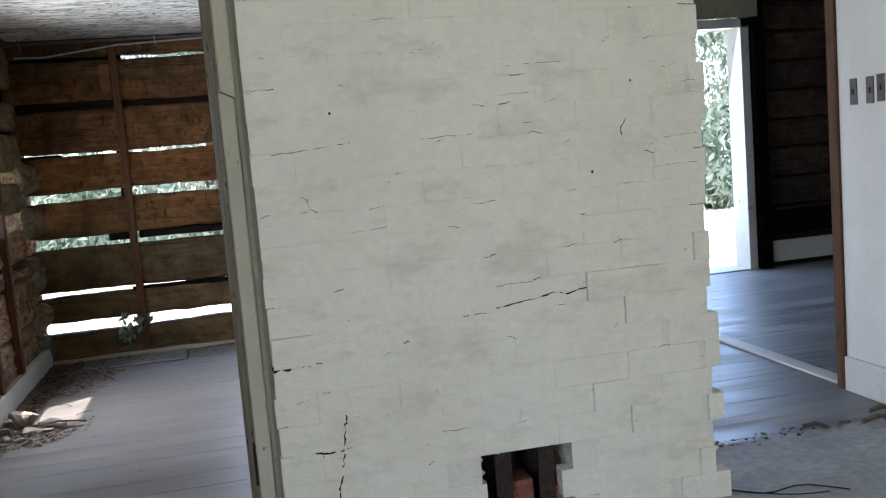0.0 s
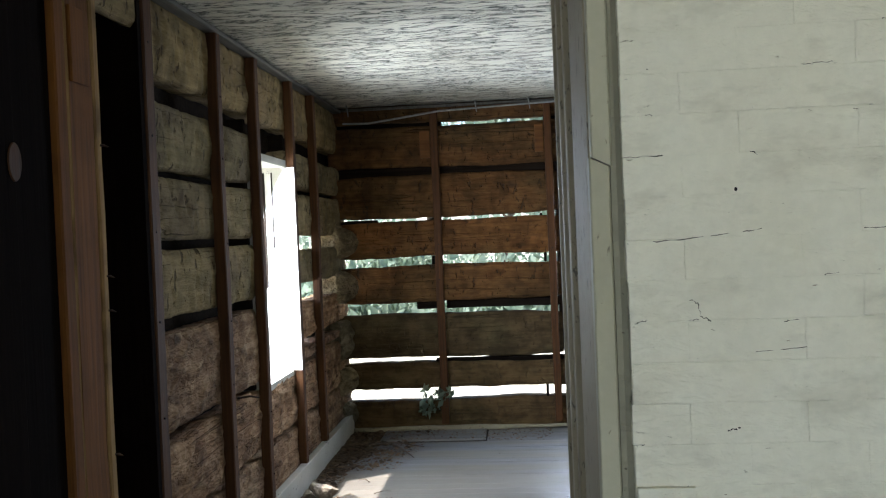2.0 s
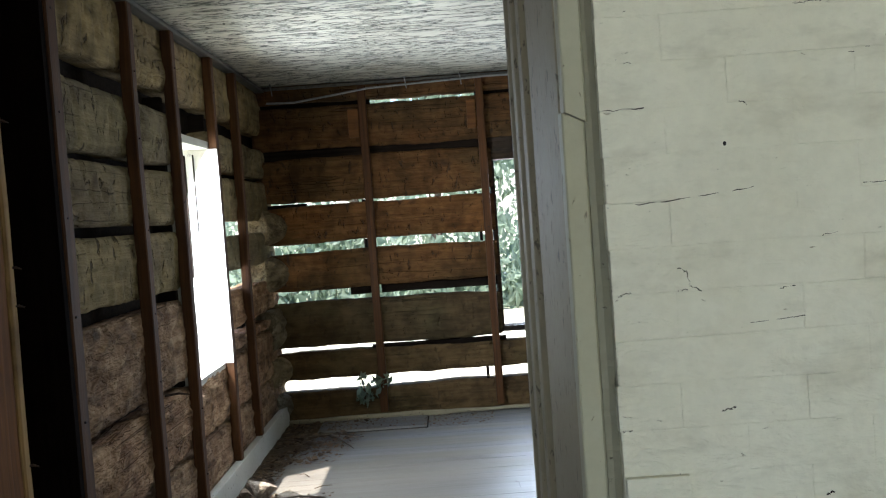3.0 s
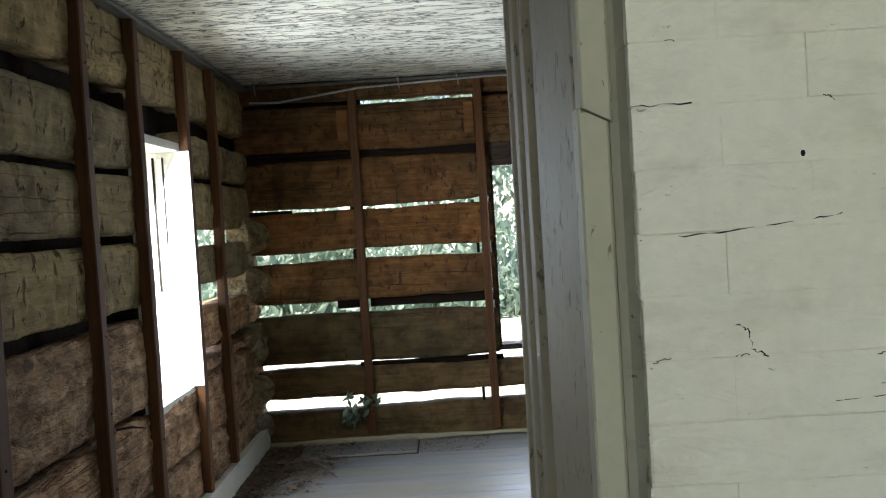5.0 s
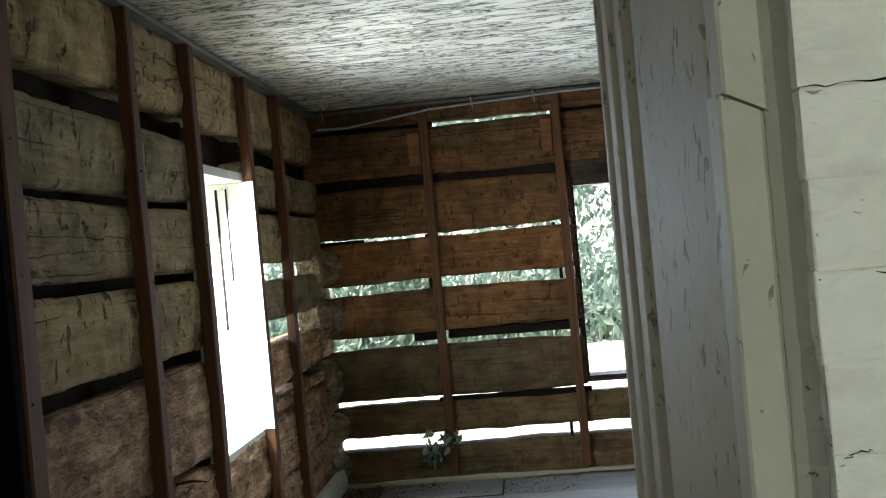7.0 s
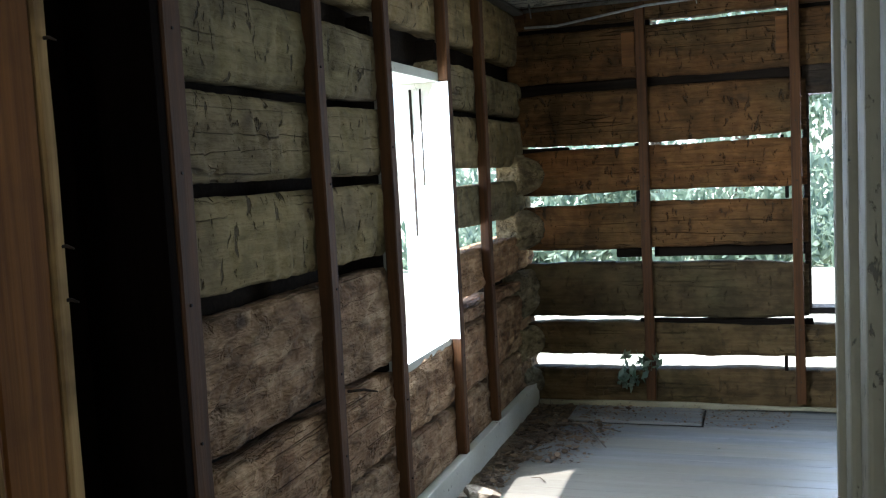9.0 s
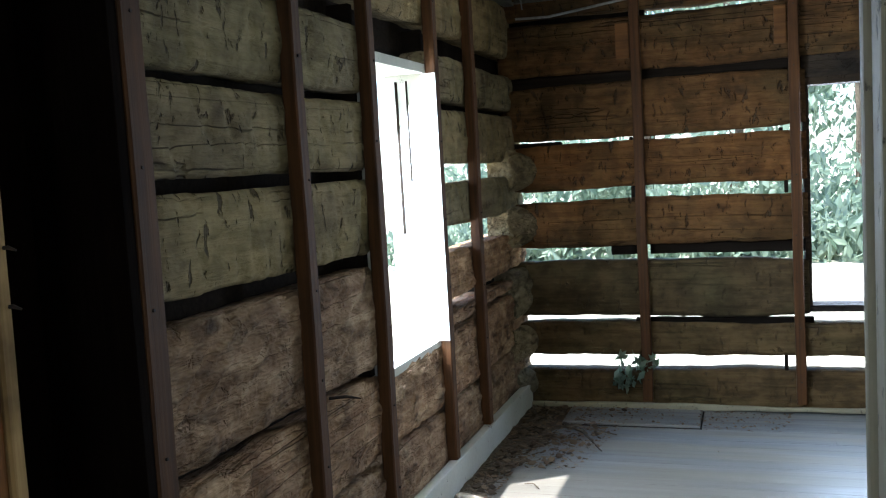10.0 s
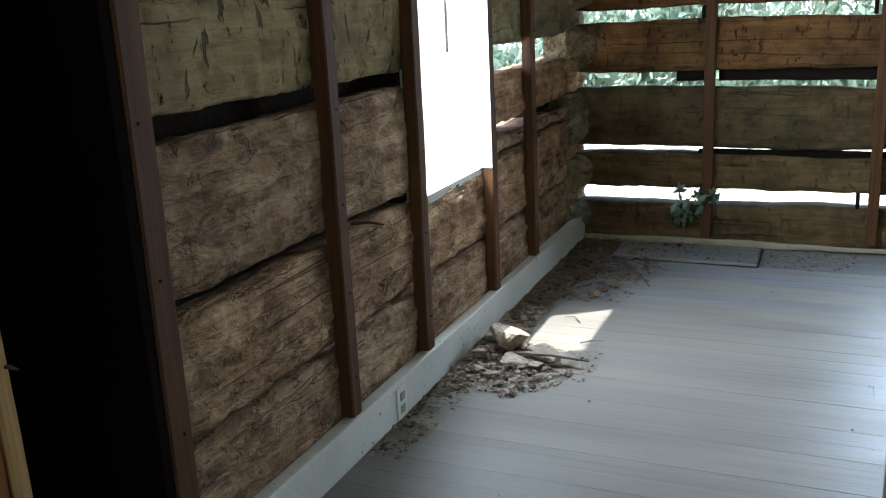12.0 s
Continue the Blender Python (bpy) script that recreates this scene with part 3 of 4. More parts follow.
part("edge_strip", batten((0.06, -4.118, 0.0), (0.128, -4.062, H - 0.005), 2.2, 0.006), ORANGE, st, "thin orange strip beside the stud")
part("edge_lip", batten((0.06, -4.060, 0.0), (0.131, -4.050, H - 0.005), 2.9, 0.005), PALEEDGE, st, "worn pale lip")
part("cleat", box((0.121, -4.034, 1.84), (0.134, -3.93, 2.05), 0.006), ORANGE, st, "short nailed cleat")
part("cleat", box((0.121, -4.03, 0.24), (0.136, -3.94, 0.44), 0.006), PALEEDGE, st, "short pale cleat")
for z_ in (0.42, 0.78, 1.20, 1.30, 1.68):
    n_ = bmesh.new()
    tube(n_, [(0.110, -3.868, z_), (0.134, -3.866, z_ + 0.002), (0.146, -3.86, z_ - 0.004)], [0.004, 0.004, 0.002], 6)
    part("nail", n_, IRON, st, "bent rusty nail")
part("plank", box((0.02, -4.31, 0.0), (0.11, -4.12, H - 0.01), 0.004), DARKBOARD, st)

south = wall("wall_south", "pale painted wall behind the walker")
for lo, hi in (((-0.1, -9.5, 0), (2.4, -9.4, H)), ((3.4, -9.5, 0), (8.2, -9.4, 2.62)), ((2.4, -9.5, 2.2), (3.4, -9.4, H))):
    part("panel", box(lo, hi), PLASTER, south)
east = wall("wall_east", "pale painted outer wall of the side room")
part("panel", box((8.1, -9.4, 0), (8.2, 0.7, 2.62)), PLASTER, east)
# partition with the electrical boxes
pt = wall("wall_partition", "pale painted partition with a bare brown end post")
part("panel", box((4.30, -9.4, 0.0), (4.40, -3.165, 2.62)), PLASTER, pt)
part("end_post", box((4.285, -3.165, 0.0), (4.41, -3.10, 2.62), 0.006), POST, pt, "bare brown end post")
part("skirting", box((4.28, -9.4, 0.0), (4.30, -3.17, 0.17), 0.005), WHITE, pt)
upper = wall("wall_upper", "pale painted band above the wide opening")
part("panel", box((4.32, -3.10, 2.3), (4.38, 0.2, 2.62)), PLASTER, upper)

# side room's far wall with the outer door
rw = wall("wall_northeast", "log wall of the side room, darkened for shade, beside the outer door")
RY = 0.42
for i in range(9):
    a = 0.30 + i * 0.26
    part("log", rough_beam(0, 6.06, 8.15, a, a + 0.245, RY, 0.17, 0.012, 90 + i), LOG_SHADED, rw)
    part("log", rough_beam(0, 4.25, 5.10, a, a + 0.245, RY, 0.17, 0.012, 120 + i), LOG_SHADED, rw)
part("log", rough_beam(0, 5.1, 6.06, 2.33, 2.6, RY, 0.17, 0.01, 77), LOG_SHADED, rw)
part("panel", box((4.25, RY + 0.03, 0.0), (5.1, RY + 0.17, 0.31)), LOG_SHADED, rw)
part("panel", box((6.06, RY + 0.03, 0.0), (8.15, RY + 0.17, 0.31)), LOG_SHADED, rw)
part("panel", box((4.2, 0.18, 0), (4.34, 0.6, 2.62)), LOG_SHADED, rw)
# backing added behind the logs to keep daylight out of the gaps
part("backing", box((6.06, RY + 0.10, 0.31), (8.15, RY + 0.16, 2.62)), LOG_SHADED, rw)
part("backing", box((4.25, RY + 0.10, 0.31), (5.1, RY + 0.16, 2.62)), LOG_SHADED, rw)
part("skirting", box((6.20, RY - 0.03, 0.05), (7.4, RY - 0.002, 0.24), 0.005), WHITE, rw, "white baseboard piece")
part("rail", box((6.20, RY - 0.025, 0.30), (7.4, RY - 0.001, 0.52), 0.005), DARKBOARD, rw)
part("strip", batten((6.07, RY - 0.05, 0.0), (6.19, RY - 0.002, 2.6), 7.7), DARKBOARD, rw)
d1 = thing("door_1", "open outer doorway with a white painted frame", "doorway", kind="structure")
part("jamb", box((5.97, RY - 0.02, 0.0), (6.05, RY + 0.22, 2.24), 0.005), WHITE, d1)
part("jamb", box((5.08, RY - 0.02, 0.0), (5.15, RY + 0.22, 2.24), 0.005), WHITE, d1)
part("head", box((5.08, RY - 0.02, 2.16), (6.05, RY + 0.22, 2.24), 0.005), WHITE, d1)
part("head_casing", box((5.0, RY - 0.06, 2.245), (6.12, RY - 0.01, 2.42), 0.006), CASING, d1)
part("threshold", box((5.08, RY - 0.02, -0.02), (6.05, RY + 0.3, 0.012), 0.004), WHITE, d1)

# ---- chimney ----
chim = thing("chimney", "cream painted brick chimney with a broken hole low down", "chimney", kind="structure")
COURSE = 0.0755
CX0, CX1, CY0, CY1 = 1.517, 2.712, -4.738, -4.03
HX0, HX1, HZ0, HZ1 = 2.028, 2.282, 0.30, 0.545
bm = bmesh.new()
for lo, hi in (((CX0 + 0.002, CY0 - 0.0025, 0), (HX0, CY1, H)), ((HX1, CY0 - 0.0025, 0), (CX1 - 0.012, CY1, H)), ((HX0, CY0 - 0.0025, HZ1), (HX1, CY1, H)), ((HX0, CY0 - 0.0025, 0), (HX1, CY1, HZ0)), ((HX0, CY0 + 0.2, HZ0), (HX1, CY1, HZ1))):
    add_box(bm, lo, hi)
part("mortar", bm, MORTAR, chim)
part("cavity", box((HX0 + 0.002, CY0 + 0.17, HZ0), (HX1 - 0.002, CY0 + 0.195, HZ1)), DARK_FILL, chim, "near-black back of the broken hole")
for x in (HX0 + 0.045, HX0 + 0.165):
    part("iron_bar", box((x, CY0 + 0.02, HZ0), (x + 0.045, CY0 + 0.035, HZ1), 0.003), IRON, chim, "black rusty flat bar")
part("bare_brick", box((HX0 + 0.085, CY0 + 0.06, HZ0), (HX0 + 0.16, CY0 + 0.15, HZ0 + 0.12), 0.008), REDBRICK, chim)
part("bare_brick", box((HX1 - 0.05, CY0 + 0.03, HZ0 + 0.02), (HX1 - 0.005, CY0 + 0.15, HZ0 + 0.10), 0.008), REDBRICK, chim)


def crack(points, width):
    b_ = bmesh.new()
    rr = random.Random(int(points[0][0] * 1000))
    fine = []
    for (xa, za), (xb, zb) in zip(points, points[1:]):
        for q in range(6):
            u = q / 6
            fine.append((xa + (xb - xa) * u + rr.uniform(-0.003, 0.003), CY0 - 0.0042, za + (zb - za) * u + rr.uniform(-0.0016, 0.0016)))
    fine.append((points[-1][0], CY0 - 0.0042, points[-1][1]))
    tube(b_, fine, [width * rr.choice((0.15, 0.5, 0.8, 1.0)) for _ in fine], 5)
    part("crack", b_, GAP_DARK, chim, "dark crack in the paint")


# the long crack with its bare yellow edge, then the shorter ones
crack([(2.10, 0.914), (2.20, 0.925), (2.26, 0.938), (2.30, 0.930), (2.372, 0.944), (2.46, 0.943), (2.53, 0.955), (2.618, 0.947)], 0.0024)
crack([(2.33, 0.955), (2.38, 0.948), (2.44, 0.952)], 0.0012)
crack([(2.618, 0.947), (2.66, 0.951), (2.708, 0.940)], 0.0016)
crack([(2.618, 0.945), (2.622, 0.90), (2.615, 0.86), (2.624, 0.80)], 0.0016)
crack([(1.690, 0.69), (1.682, 0.66), (1.675, 0.596), (1.668, 0.55), (1.655, 0.50), (1.66, 0.44)], 0.0026)
crack([(1.604, 0.603), (1.63, 0.597), (1.675, 0.600)], 0.0034)
crack([(1.61, 0.592), (1.64, 0.588)], 0.0012)
crack([(2.566, 0.59), (2.585, 0.565), (2.60, 0.54)], 0.005)
crack([(2.61, 0.585), (2.595, 0.56)], 0.0020)
crack([(2.626, 0.70), (2.630, 0.66), (2.622, 0.63)], 0.0022)
crack([(2.49, 1.375), (2.478, 1.352), (2.479, 1.325)], 0.0016)
crack([(1.52, 0.827), (1.56, 0.829), (1.612, 0.828)], 0.011)
crack([(1.612, 0.831), (1.612, 0.905)], 0.0015)
crack([(1.52, 1.352), (1.60, 1.355), (1.70, 1.362), (1.76, 1.37)], 0.0010)
crack([(1.63, 1.245), (1.642, 1.238), (1.646, 1.215), (1.665, 1.205)], 0.0010)
# gaps left open in the painted joints: start, height, length, half thickness
DASHES = [
    (1.533, 1.667, 0.13, 1.1), (1.845, 1.660, 0.05, 0.8), (2.166, 1.530, 0.16, 1.1), (2.15, 1.458, 0.10, 0.9),
    (1.939, 1.363, 0.13, 1.2), (2.20, 1.384, 0.13, 0.9), (2.60, 1.319, 0.11, 1.0), (2.56, 1.594, 0.10, 0.9),
    (1.741, 1.148, 0.10, 0.9), (1.865, 1.012, 0.07, 1.2), (1.69, 1.005, 0.02, 2.2), (1.850, 0.853, 0.015, 2.0),
    (2.07, 1.189, 0.05, 1.2), (2.085, 1.049, 0.03, 1.9), (1.904, 0.606, 0.11, 0.9), (2.34, 0.660, 0.03, 1.3),
    (2.575, 0.732, 0.10, 1.6), (2.58, 0.635, 0.04, 1.6), (2.61, 1.460, 0.10, 1.0), (2.57, 1.242, 0.14, 0.9),
    (2.10, 0.970, 0.11, 0.9), (1.53, 1.205, 0.02, 0.9), (1.57, 0.735, 0.03, 0.9),
]
for xa, zc, ln, wd in DASHES:
    crack([(xa, zc), (xa + ln * 0.5, zc + 0.003), (xa + ln, zc + 0.004)], wd * 0.0008)
rr = random.Random(404)
for row_ in range(6, 29):
    zc = 0.829 + (row_ - 10) * COURSE
    for _ in range(rr.randint(2, 4)):
        xa = rr.uniform(CX0 + 0.01, CX1 - 0.1)
        if not (HX0 - 0.1 < xa < HX1 and zc < HZ1 + 0.02):
            crack([(xa, zc + rr.uniform(-0.008, 0.008)), (xa + rr.uniform(0.012, 0.04), zc + rr.uniform(-0.006, 0.008))], rr.choice((0.0007, 0.0010, 0.0014)))
    for x_, s_ in ((CX0, 1), (CX1, -1)):
        if rr.random() < 0.6:
            crack([(x_ + s_ * 0.002, zc), (x_ + s_ * rr.uniform(0.02, 0.08), zc + rr.uniform(-0.002, 0.004))], rr.choice((0.0008, 0.0013)))
for x, z in ((1.717, 1.443), (2.511, 1.473), (2.39, 1.243)):
    b_ = bmesh.new()
    bmesh.ops.create_uvsphere(b_, u_segments=8, v_segments=6, radius=0.0034, matrix=Matrix.Translation((x, CY0 - 0.004, z)) @ Matrix.Diagonal((1.0, 0.4, 1.2, 1)))
    part("nail_hole", b_, DARK_FILL, chim, "dark nail hole")
# bare mortar where paint has come away along the long crack and the broken corner
for x, z, w_, h_ in ((2.45, 0.934, 0.10, 0.008), (2.37, 0.934, 0.05, 0.006), (2.63, 0.87, 0.012, 0.05), (2.625, 0.60, 0.014, 0.05), (2.60, 0.725, 0.04, 0.008), (2.685, 0.735, 0.03, 0.010), (2.69, 0.445, 0.03, 0.008)):
    b_ = bmesh.new()
    k_ = random.Random(int(x * 1000))
    rim = [b_.verts.new((x + w_ * math.cos(q * 0.449) * k_.uniform(0.6, 1.1), CY0 - 0.0052, z + h_ * math.sin(q * 0.449) * k_.uniform(0.6, 1.2))) for q in range(14)]
    back = [b_.verts.new((v.co.x, CY0, v.co.z)) for v in rim]
    b_.faces.new(rim)
    for q in range(14):
        b_.faces.new((rim[q], back[q], back[(q + 1) % 14], rim[(q + 1) % 14]))
    bmesh.ops.recalc_face_normals(b_, faces=b_.faces)
    part("bare_patch", b_, BAREMORTAR, chim, "yellowish bare mortar where paint has fallen")


def casing_parts():
    """Boards that dress the chimney's side: moulding, wide board, corner strip."""
    c = thing("casing", "grey white painted wooden casing on the chimney's side", "casing", kind="structure")
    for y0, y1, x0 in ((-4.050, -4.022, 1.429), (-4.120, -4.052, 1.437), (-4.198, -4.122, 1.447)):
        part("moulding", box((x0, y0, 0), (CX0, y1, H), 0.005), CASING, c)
    # near-black strip: the groove's shade is put into the colour
    part("groove", box((1.475, -4.213, 0), (1.51, -4.197, H)), GAP_DARK, c, "near-black strip for the groove's shade beside the moulding")
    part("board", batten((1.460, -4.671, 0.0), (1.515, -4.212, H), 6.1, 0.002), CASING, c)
    bm = bmesh.new()
    section = [(0.0, -4.672), (0.0, -4.712), (0.003, -4.715), (0.034, -4.716), (0.038, -4.712), (0.039, -4.700), (0.039, -4.672)]
    for x0, z0, z1, cut0, cut1 in ((1.458, 0.0, 1.515, 0.0, -0.030), (1.463, 1.5155, H, -0.030, 0.0)):
        lo = [bm.verts.new((min(x0 + u, 1.519), v, z0 + cut0 * u / 0.058)) for u, v in section]
        hi = [bm.verts.new((min(x0 + u, 1.519), v, z1 + cut1 * u / 0.058)) for u, v in section]
        bm.faces.new(lo)
        bm.faces.new(list(reversed(hi)))
        for q in range(7):
            bm.faces.new((lo[q], hi[q], hi[(q + 1) % 7], lo[(q + 1) % 7]))
    bmesh.ops.recalc_face_normals(bm, faces=bm.faces)
    # added wavy strip; its darker colour stands for the recess's shade
    recess = bmesh.new()
    rings = []
    for q in range(240):
        z_ = H * q / 239
        w_ = 0.003 * noise.noise((z_ * 9, 0.4, 2.0)) + 0.004 * noise.noise((z_ * 26, 0.9, 5.0)) + 0.003 * noise.noise((z_ * 60, 0.2, 7.0))
        rings.append([recess.verts.new(p) for p in ((1.4975, -4.68, z_), (1.4975, -4.706 + w_, z_), (1.508, -4.711 + w_, z_), (1.519 + w_, -4.726 + w_, z_), (1.521 + w_, -4.68, z_))])
    for p, q in zip(rings, rings[1:]):
        for j in range(5):
            recess.faces.new((p[j], p[(j + 1) % 5], q[(j + 1) % 5], q[j]))
    bmesh.ops.recalc_face_normals(recess, faces=recess.faces)
    part("caulking", recess, RECESS_SHADE, c, "dull olive strip for the shaded recess between strip and brick")
    part("corner_strip", bm, CREAM, c, "cream corner strip cut across")
    part("hinge_plate", box((1.450, -4.62, 0.50), (1.4605, -4.56, 0.60), 0.002), IRON, c, "rusty hinge plate")


casing_parts()

rr = random.Random(31)
for _ in range(46):
    e = rr.random()
    px, pz = (rr.uniform(HX0, HX1), HZ1 + rr.uniform(-0.02, 0.0)) if e < 0.5 else ((HX0 if e < 0.75 else HX1) + rr.uniform(-0.01, 0.01), rr.uniform(HZ0, HZ1))
    bb_ = bmesh.new()
    bmesh.ops.create_icosphere(bb_, subdivisions=1, radius=rr.uniform(0.006, 0.014), matrix=Matrix.Translation((px, CY0 + rr.uniform(0.016, 0.03), pz)) @ Euler((rr.uniform(0, 3), rr.uniform(0, 3), 0)).to_matrix().to_4x4())
    for v in bb_.verts:
        v.co += Vector((rr.uniform(-0.006, 0.006), rr.uniform(-0.005, 0.005), rr.uniform(-0.006, 0.006)))
    part("fragment", bb_, MORTAR if rr.random() < 0.75 else REDBRICK, chim)

# ---- small things ----
cab = bmesh.new()
tube(cab, [(0.12, -0.07, 2.18), (0.3, -0.06, 2.175), (0.55, -0.06, 2.205), (0.8, -0.07, 2.235), (1.2, -0.06, 2.25), (1.6, -0.06, 2.262), (2.2, -0.06, 2.26)], 0.007)
tagged(link("cable", cab, CABLE), "slack grey cable hung along the far wall's top", "cable")
for x, y_, l in ((0.16, -0.12, 0.05), (1.05, -0.05, 0.05), (1.42, -0.05, 0.05)):
    b = bmesh.new()
    tube(b, [(x, y_, H), (x + 0.005, y_, H - 0.02), (x + 0.012, y_, H - l - 0.03)], [0.006, 0.005, 0.003])
    tagged(link("hook", b, CABLE), "small pale hook in the ceiling by the log wall", "hook", group="ceiling hooks")
oval = bmesh.new()
bmesh.ops.create_cone(oval, cap_ends=True, segments=18, radius1=0.05, radius2=0.046, depth=0.008, matrix=Matrix.Translation((0.118, -4.32, 1.60)) @ Matrix.Rotation(radians(90), 4, "Y") @ Matrix.Diagonal((1.0, 0.6, 1.0, 1)))
tagged(link("oval_plate", oval, STRIP), "dull brown oval plate on the dark boards", "cover plate")
nail = bmesh.new()
tube(nail, [(0.098, -2.63, 0.72), (0.15, -2.62, 0.725), (0.19, -2.60, 0.715)], [0.005, 0.005, 0.002])
tagged(link("nail", nail, IRON), "bent rusty nail in a furring strip", "nail")

ou = thing("outlet", "ivory electrical outlet set in the white baseboard", "outlet", at=(0.104, -2.40, 0.062))
plate = part("plate", box((0, -0.035, -0.055), (0.006, 0.035, 0.055), 0.002), WHITE, ou)
for dz in (-0.022, 0.022):
    part("socket", box((0.0062, -0.016, dz - 0.014), (0.009, 0.016, dz + 0.014), 0.002), CASING, plate)
for y_, z, w in ((-3.273, 1.435, 0.048), (-3.385, 1.435, 0.05), (-3.455, 1.44, 0.05)):
    s = thing("switch_box", "dark open electrical box on the pale partition", "switch box", group="electrical boxes", at=(4.30, y_, z))
    bx = part("box", box((-0.004, -w / 2, -0.06), (0.0, w / 2, 0.06), 0.001), PLASTIC, s)
    part("toggle", box((-0.010, -0.006, -0.012), (-0.0045, 0.006, 0.012), 0.002), IRON, bx)

# floor hatch frame by the far wall
hatch = thing("floor_hatch", "grey painted floor hatch board by the far wall", "hatch")
part("board", box((0.34, -0.385, 0.003), (1.045, -0.075, 0.016), 0.004), FLOOR, hatch)
part("gap", box((1.047, -0.390, 0.0005), (1.055, -0.07, 0.005)), DARK_FILL, hatch, "dark open joint")
part("gap", box((0.33, -0.392, 0.0005), (1.055, -0.387, 0.005)), DARK_FILL, hatch, "dark open joint")
thr = link("threshold_strip", box((4.31, -3.10, 0.001), (4.40, 0.1, 0.016), 0.005), WHITE)
tagged(thr, "worn grey strip on the floor where a wall stood", "threshold", kind="structure")
sheet = link("floor_sheet", box((2.75, -6.6, 0.001), (4.28, -3.62, 0.006)), SHEET)
tagged(sheet, "worn pale grey floor covering over the boards", "floor covering", kind="structure")
wire = bmesh.new()
tube(wire, [(2.95 + 0.05 * j, -4.0 + 0.04 * math.sin(j * 0.9) - 0.02 * j, 0.010) for j in range(12)], 0.0026)
tube(wire, [(2.93 + 0.055 * j, -3.97 + 0.03 * math.sin(j * 0.7 + 0.4) - 0.03 * j, 0.011) for j in range(10)], 0.0022)
tagged(link("wire", wire, IRON), "thin dark wire lying on the floor", "wire")


def chip(bm, at, size, rng, flat=0.35):
    q = Euler((rng.uniform(-0.4, 0.4), rng.uniform(-0.4, 0.4), rng.uniform(0, 6.28))).to_matrix()
    base = [Vector((math.cos(a) * rng.uniform(0.6, 1.0), math.sin(a) * rng.uniform(0.5, 1.0), 0)) * size for a in (0, 1.2, 2.3, 3.4, 4.5, 5.4)]
    lo = [bm.verts.new(Vector(at) + q @ v) for v in base]
    hi = [bm.verts.new(Vector(at) + q @ (v * 0.8 + Vector((0, 0, size * flat * rng.uniform(0.6, 1.3))))) for v in base]
    bm.faces.new(list(reversed(lo)))
    bm.faces.new(hi)
    for j in range(6):
        bm.faces.new((lo[j], lo[(j + 1) % 6], hi[(j + 1) % 6], hi[j]))


rng = random.Random(12)
bm = bmesh.new()
for _ in range(110):
    s = 0.003 + 0.014 * rng.random() ** 2
    chip(bm, (rng.uniform(3.0, 4.25), -3.62 + rng.gauss(0, 0.03), 0.007 + s * 0.3), s, rng, 0.35)
tagged(link("floor_debris", bm, DEADLEAF), "dark crumbs along the torn edge of the floor covering", "debris", kind="stuff")
for x, y_, l, a in ((4.0, -3.66, 0.16, 0.2), (3.75, -3.60, 0.10, -0.3), (4.12, -3.55, 0.12, 0.1)):
    b = bmesh.new()
    tube(b, [(x, y_, 0.02), (x + l / 2, y_ + a * l / 2, 0.03), (x + l, y_ + a * l, 0.016)], [0.010, 0.012, 0.005], 5)
    tagged(link("wood_splinter", b, BARK), "dark wood splinter lying on the floor", "splinter", group="splinters")
rng = random.Random(11)
bm = bmesh.new()
bm2 = bmesh.new()
NX, NY = 44, 150
drift, quads = [], []
for i in range(NX + 1):
    for j in range(NY + 1):
        x, y_ = 0.10 + 0.55 * i / NX, -2.25 + 2.22 * j / NY
        edge = 0.14 + 0.30 * max(0.0, 1 + y_ / 1.3) + 0.22 * math.exp(-((y_ + 1.8) / 0.16) ** 2)
        fall = max(0.0, 1 - (x - 0.10) / edge) * min(1.0, (y_ + 2.25) / 0.2)
        hgt = fall * (0.010 + 0.012 * noise.noise((x * 9, y_ * 9, 0.3)) + 0.006 * noise.noise((x * 40, y_ * 40, 0.7))) - 0.002
        drift.append((x, y_, max(-0.004, hgt)))
for i in range(NX):
    for j in range(NY):
        a = i * (NY + 1) + j
        quads.append((a, a + NY + 1, a + NY + 2, a + 1))
dm = bpy.data.meshes.new("dust_drift")
dm.from_pydata(drift, [], quads)
dm.materials.append(DUST)
tagged(new("dust_drift", dm), "brown dust and crumbled plaster drifted along the baseboard", "dust", kind="stuff")
for _ in range(6500):
    t = rng.random()
    y_ = -0.06 - 2.6 * t ** 1.3
    reach = 0.62 - 0.17 * (-y_) if y_ > -1.2 else 0.36
    if -1.95 < y_ < -1.45:
        reach = 0.50
    if y_ < -2.0:
        reach = 0.13
        if rng.random() < 0.6:
            continue
    x = 0.11 + reach * rng.random() ** 1.7
    if x > 0.27 and -1.66 < y_ < -1.1:
        continue
    s = 0.0028 + 0.013 * rng.random() ** 4
    chip(bm if rng.random() < 0.8 else bm2, (x, y_, 0.002 + s * 0.2), s, rng, 0.16)
for _ in range(1500):
    x, y_ = 0.15 + 1.35 * rng.random() ** 1.5, -0.055 - 0.36 * rng.random() ** 1.6
    s = 0.0025 + 0.010 * rng.random() ** 4
    on_board = 0.014 if 0.34 < x < 1.045 and -0.385 < y_ < -0.075 else 0.0
    chip(bm if rng.random() < 0.85 else bm2, (x, y_, 0.003 + on_board + s * 0.2), s, rng, 0.16)
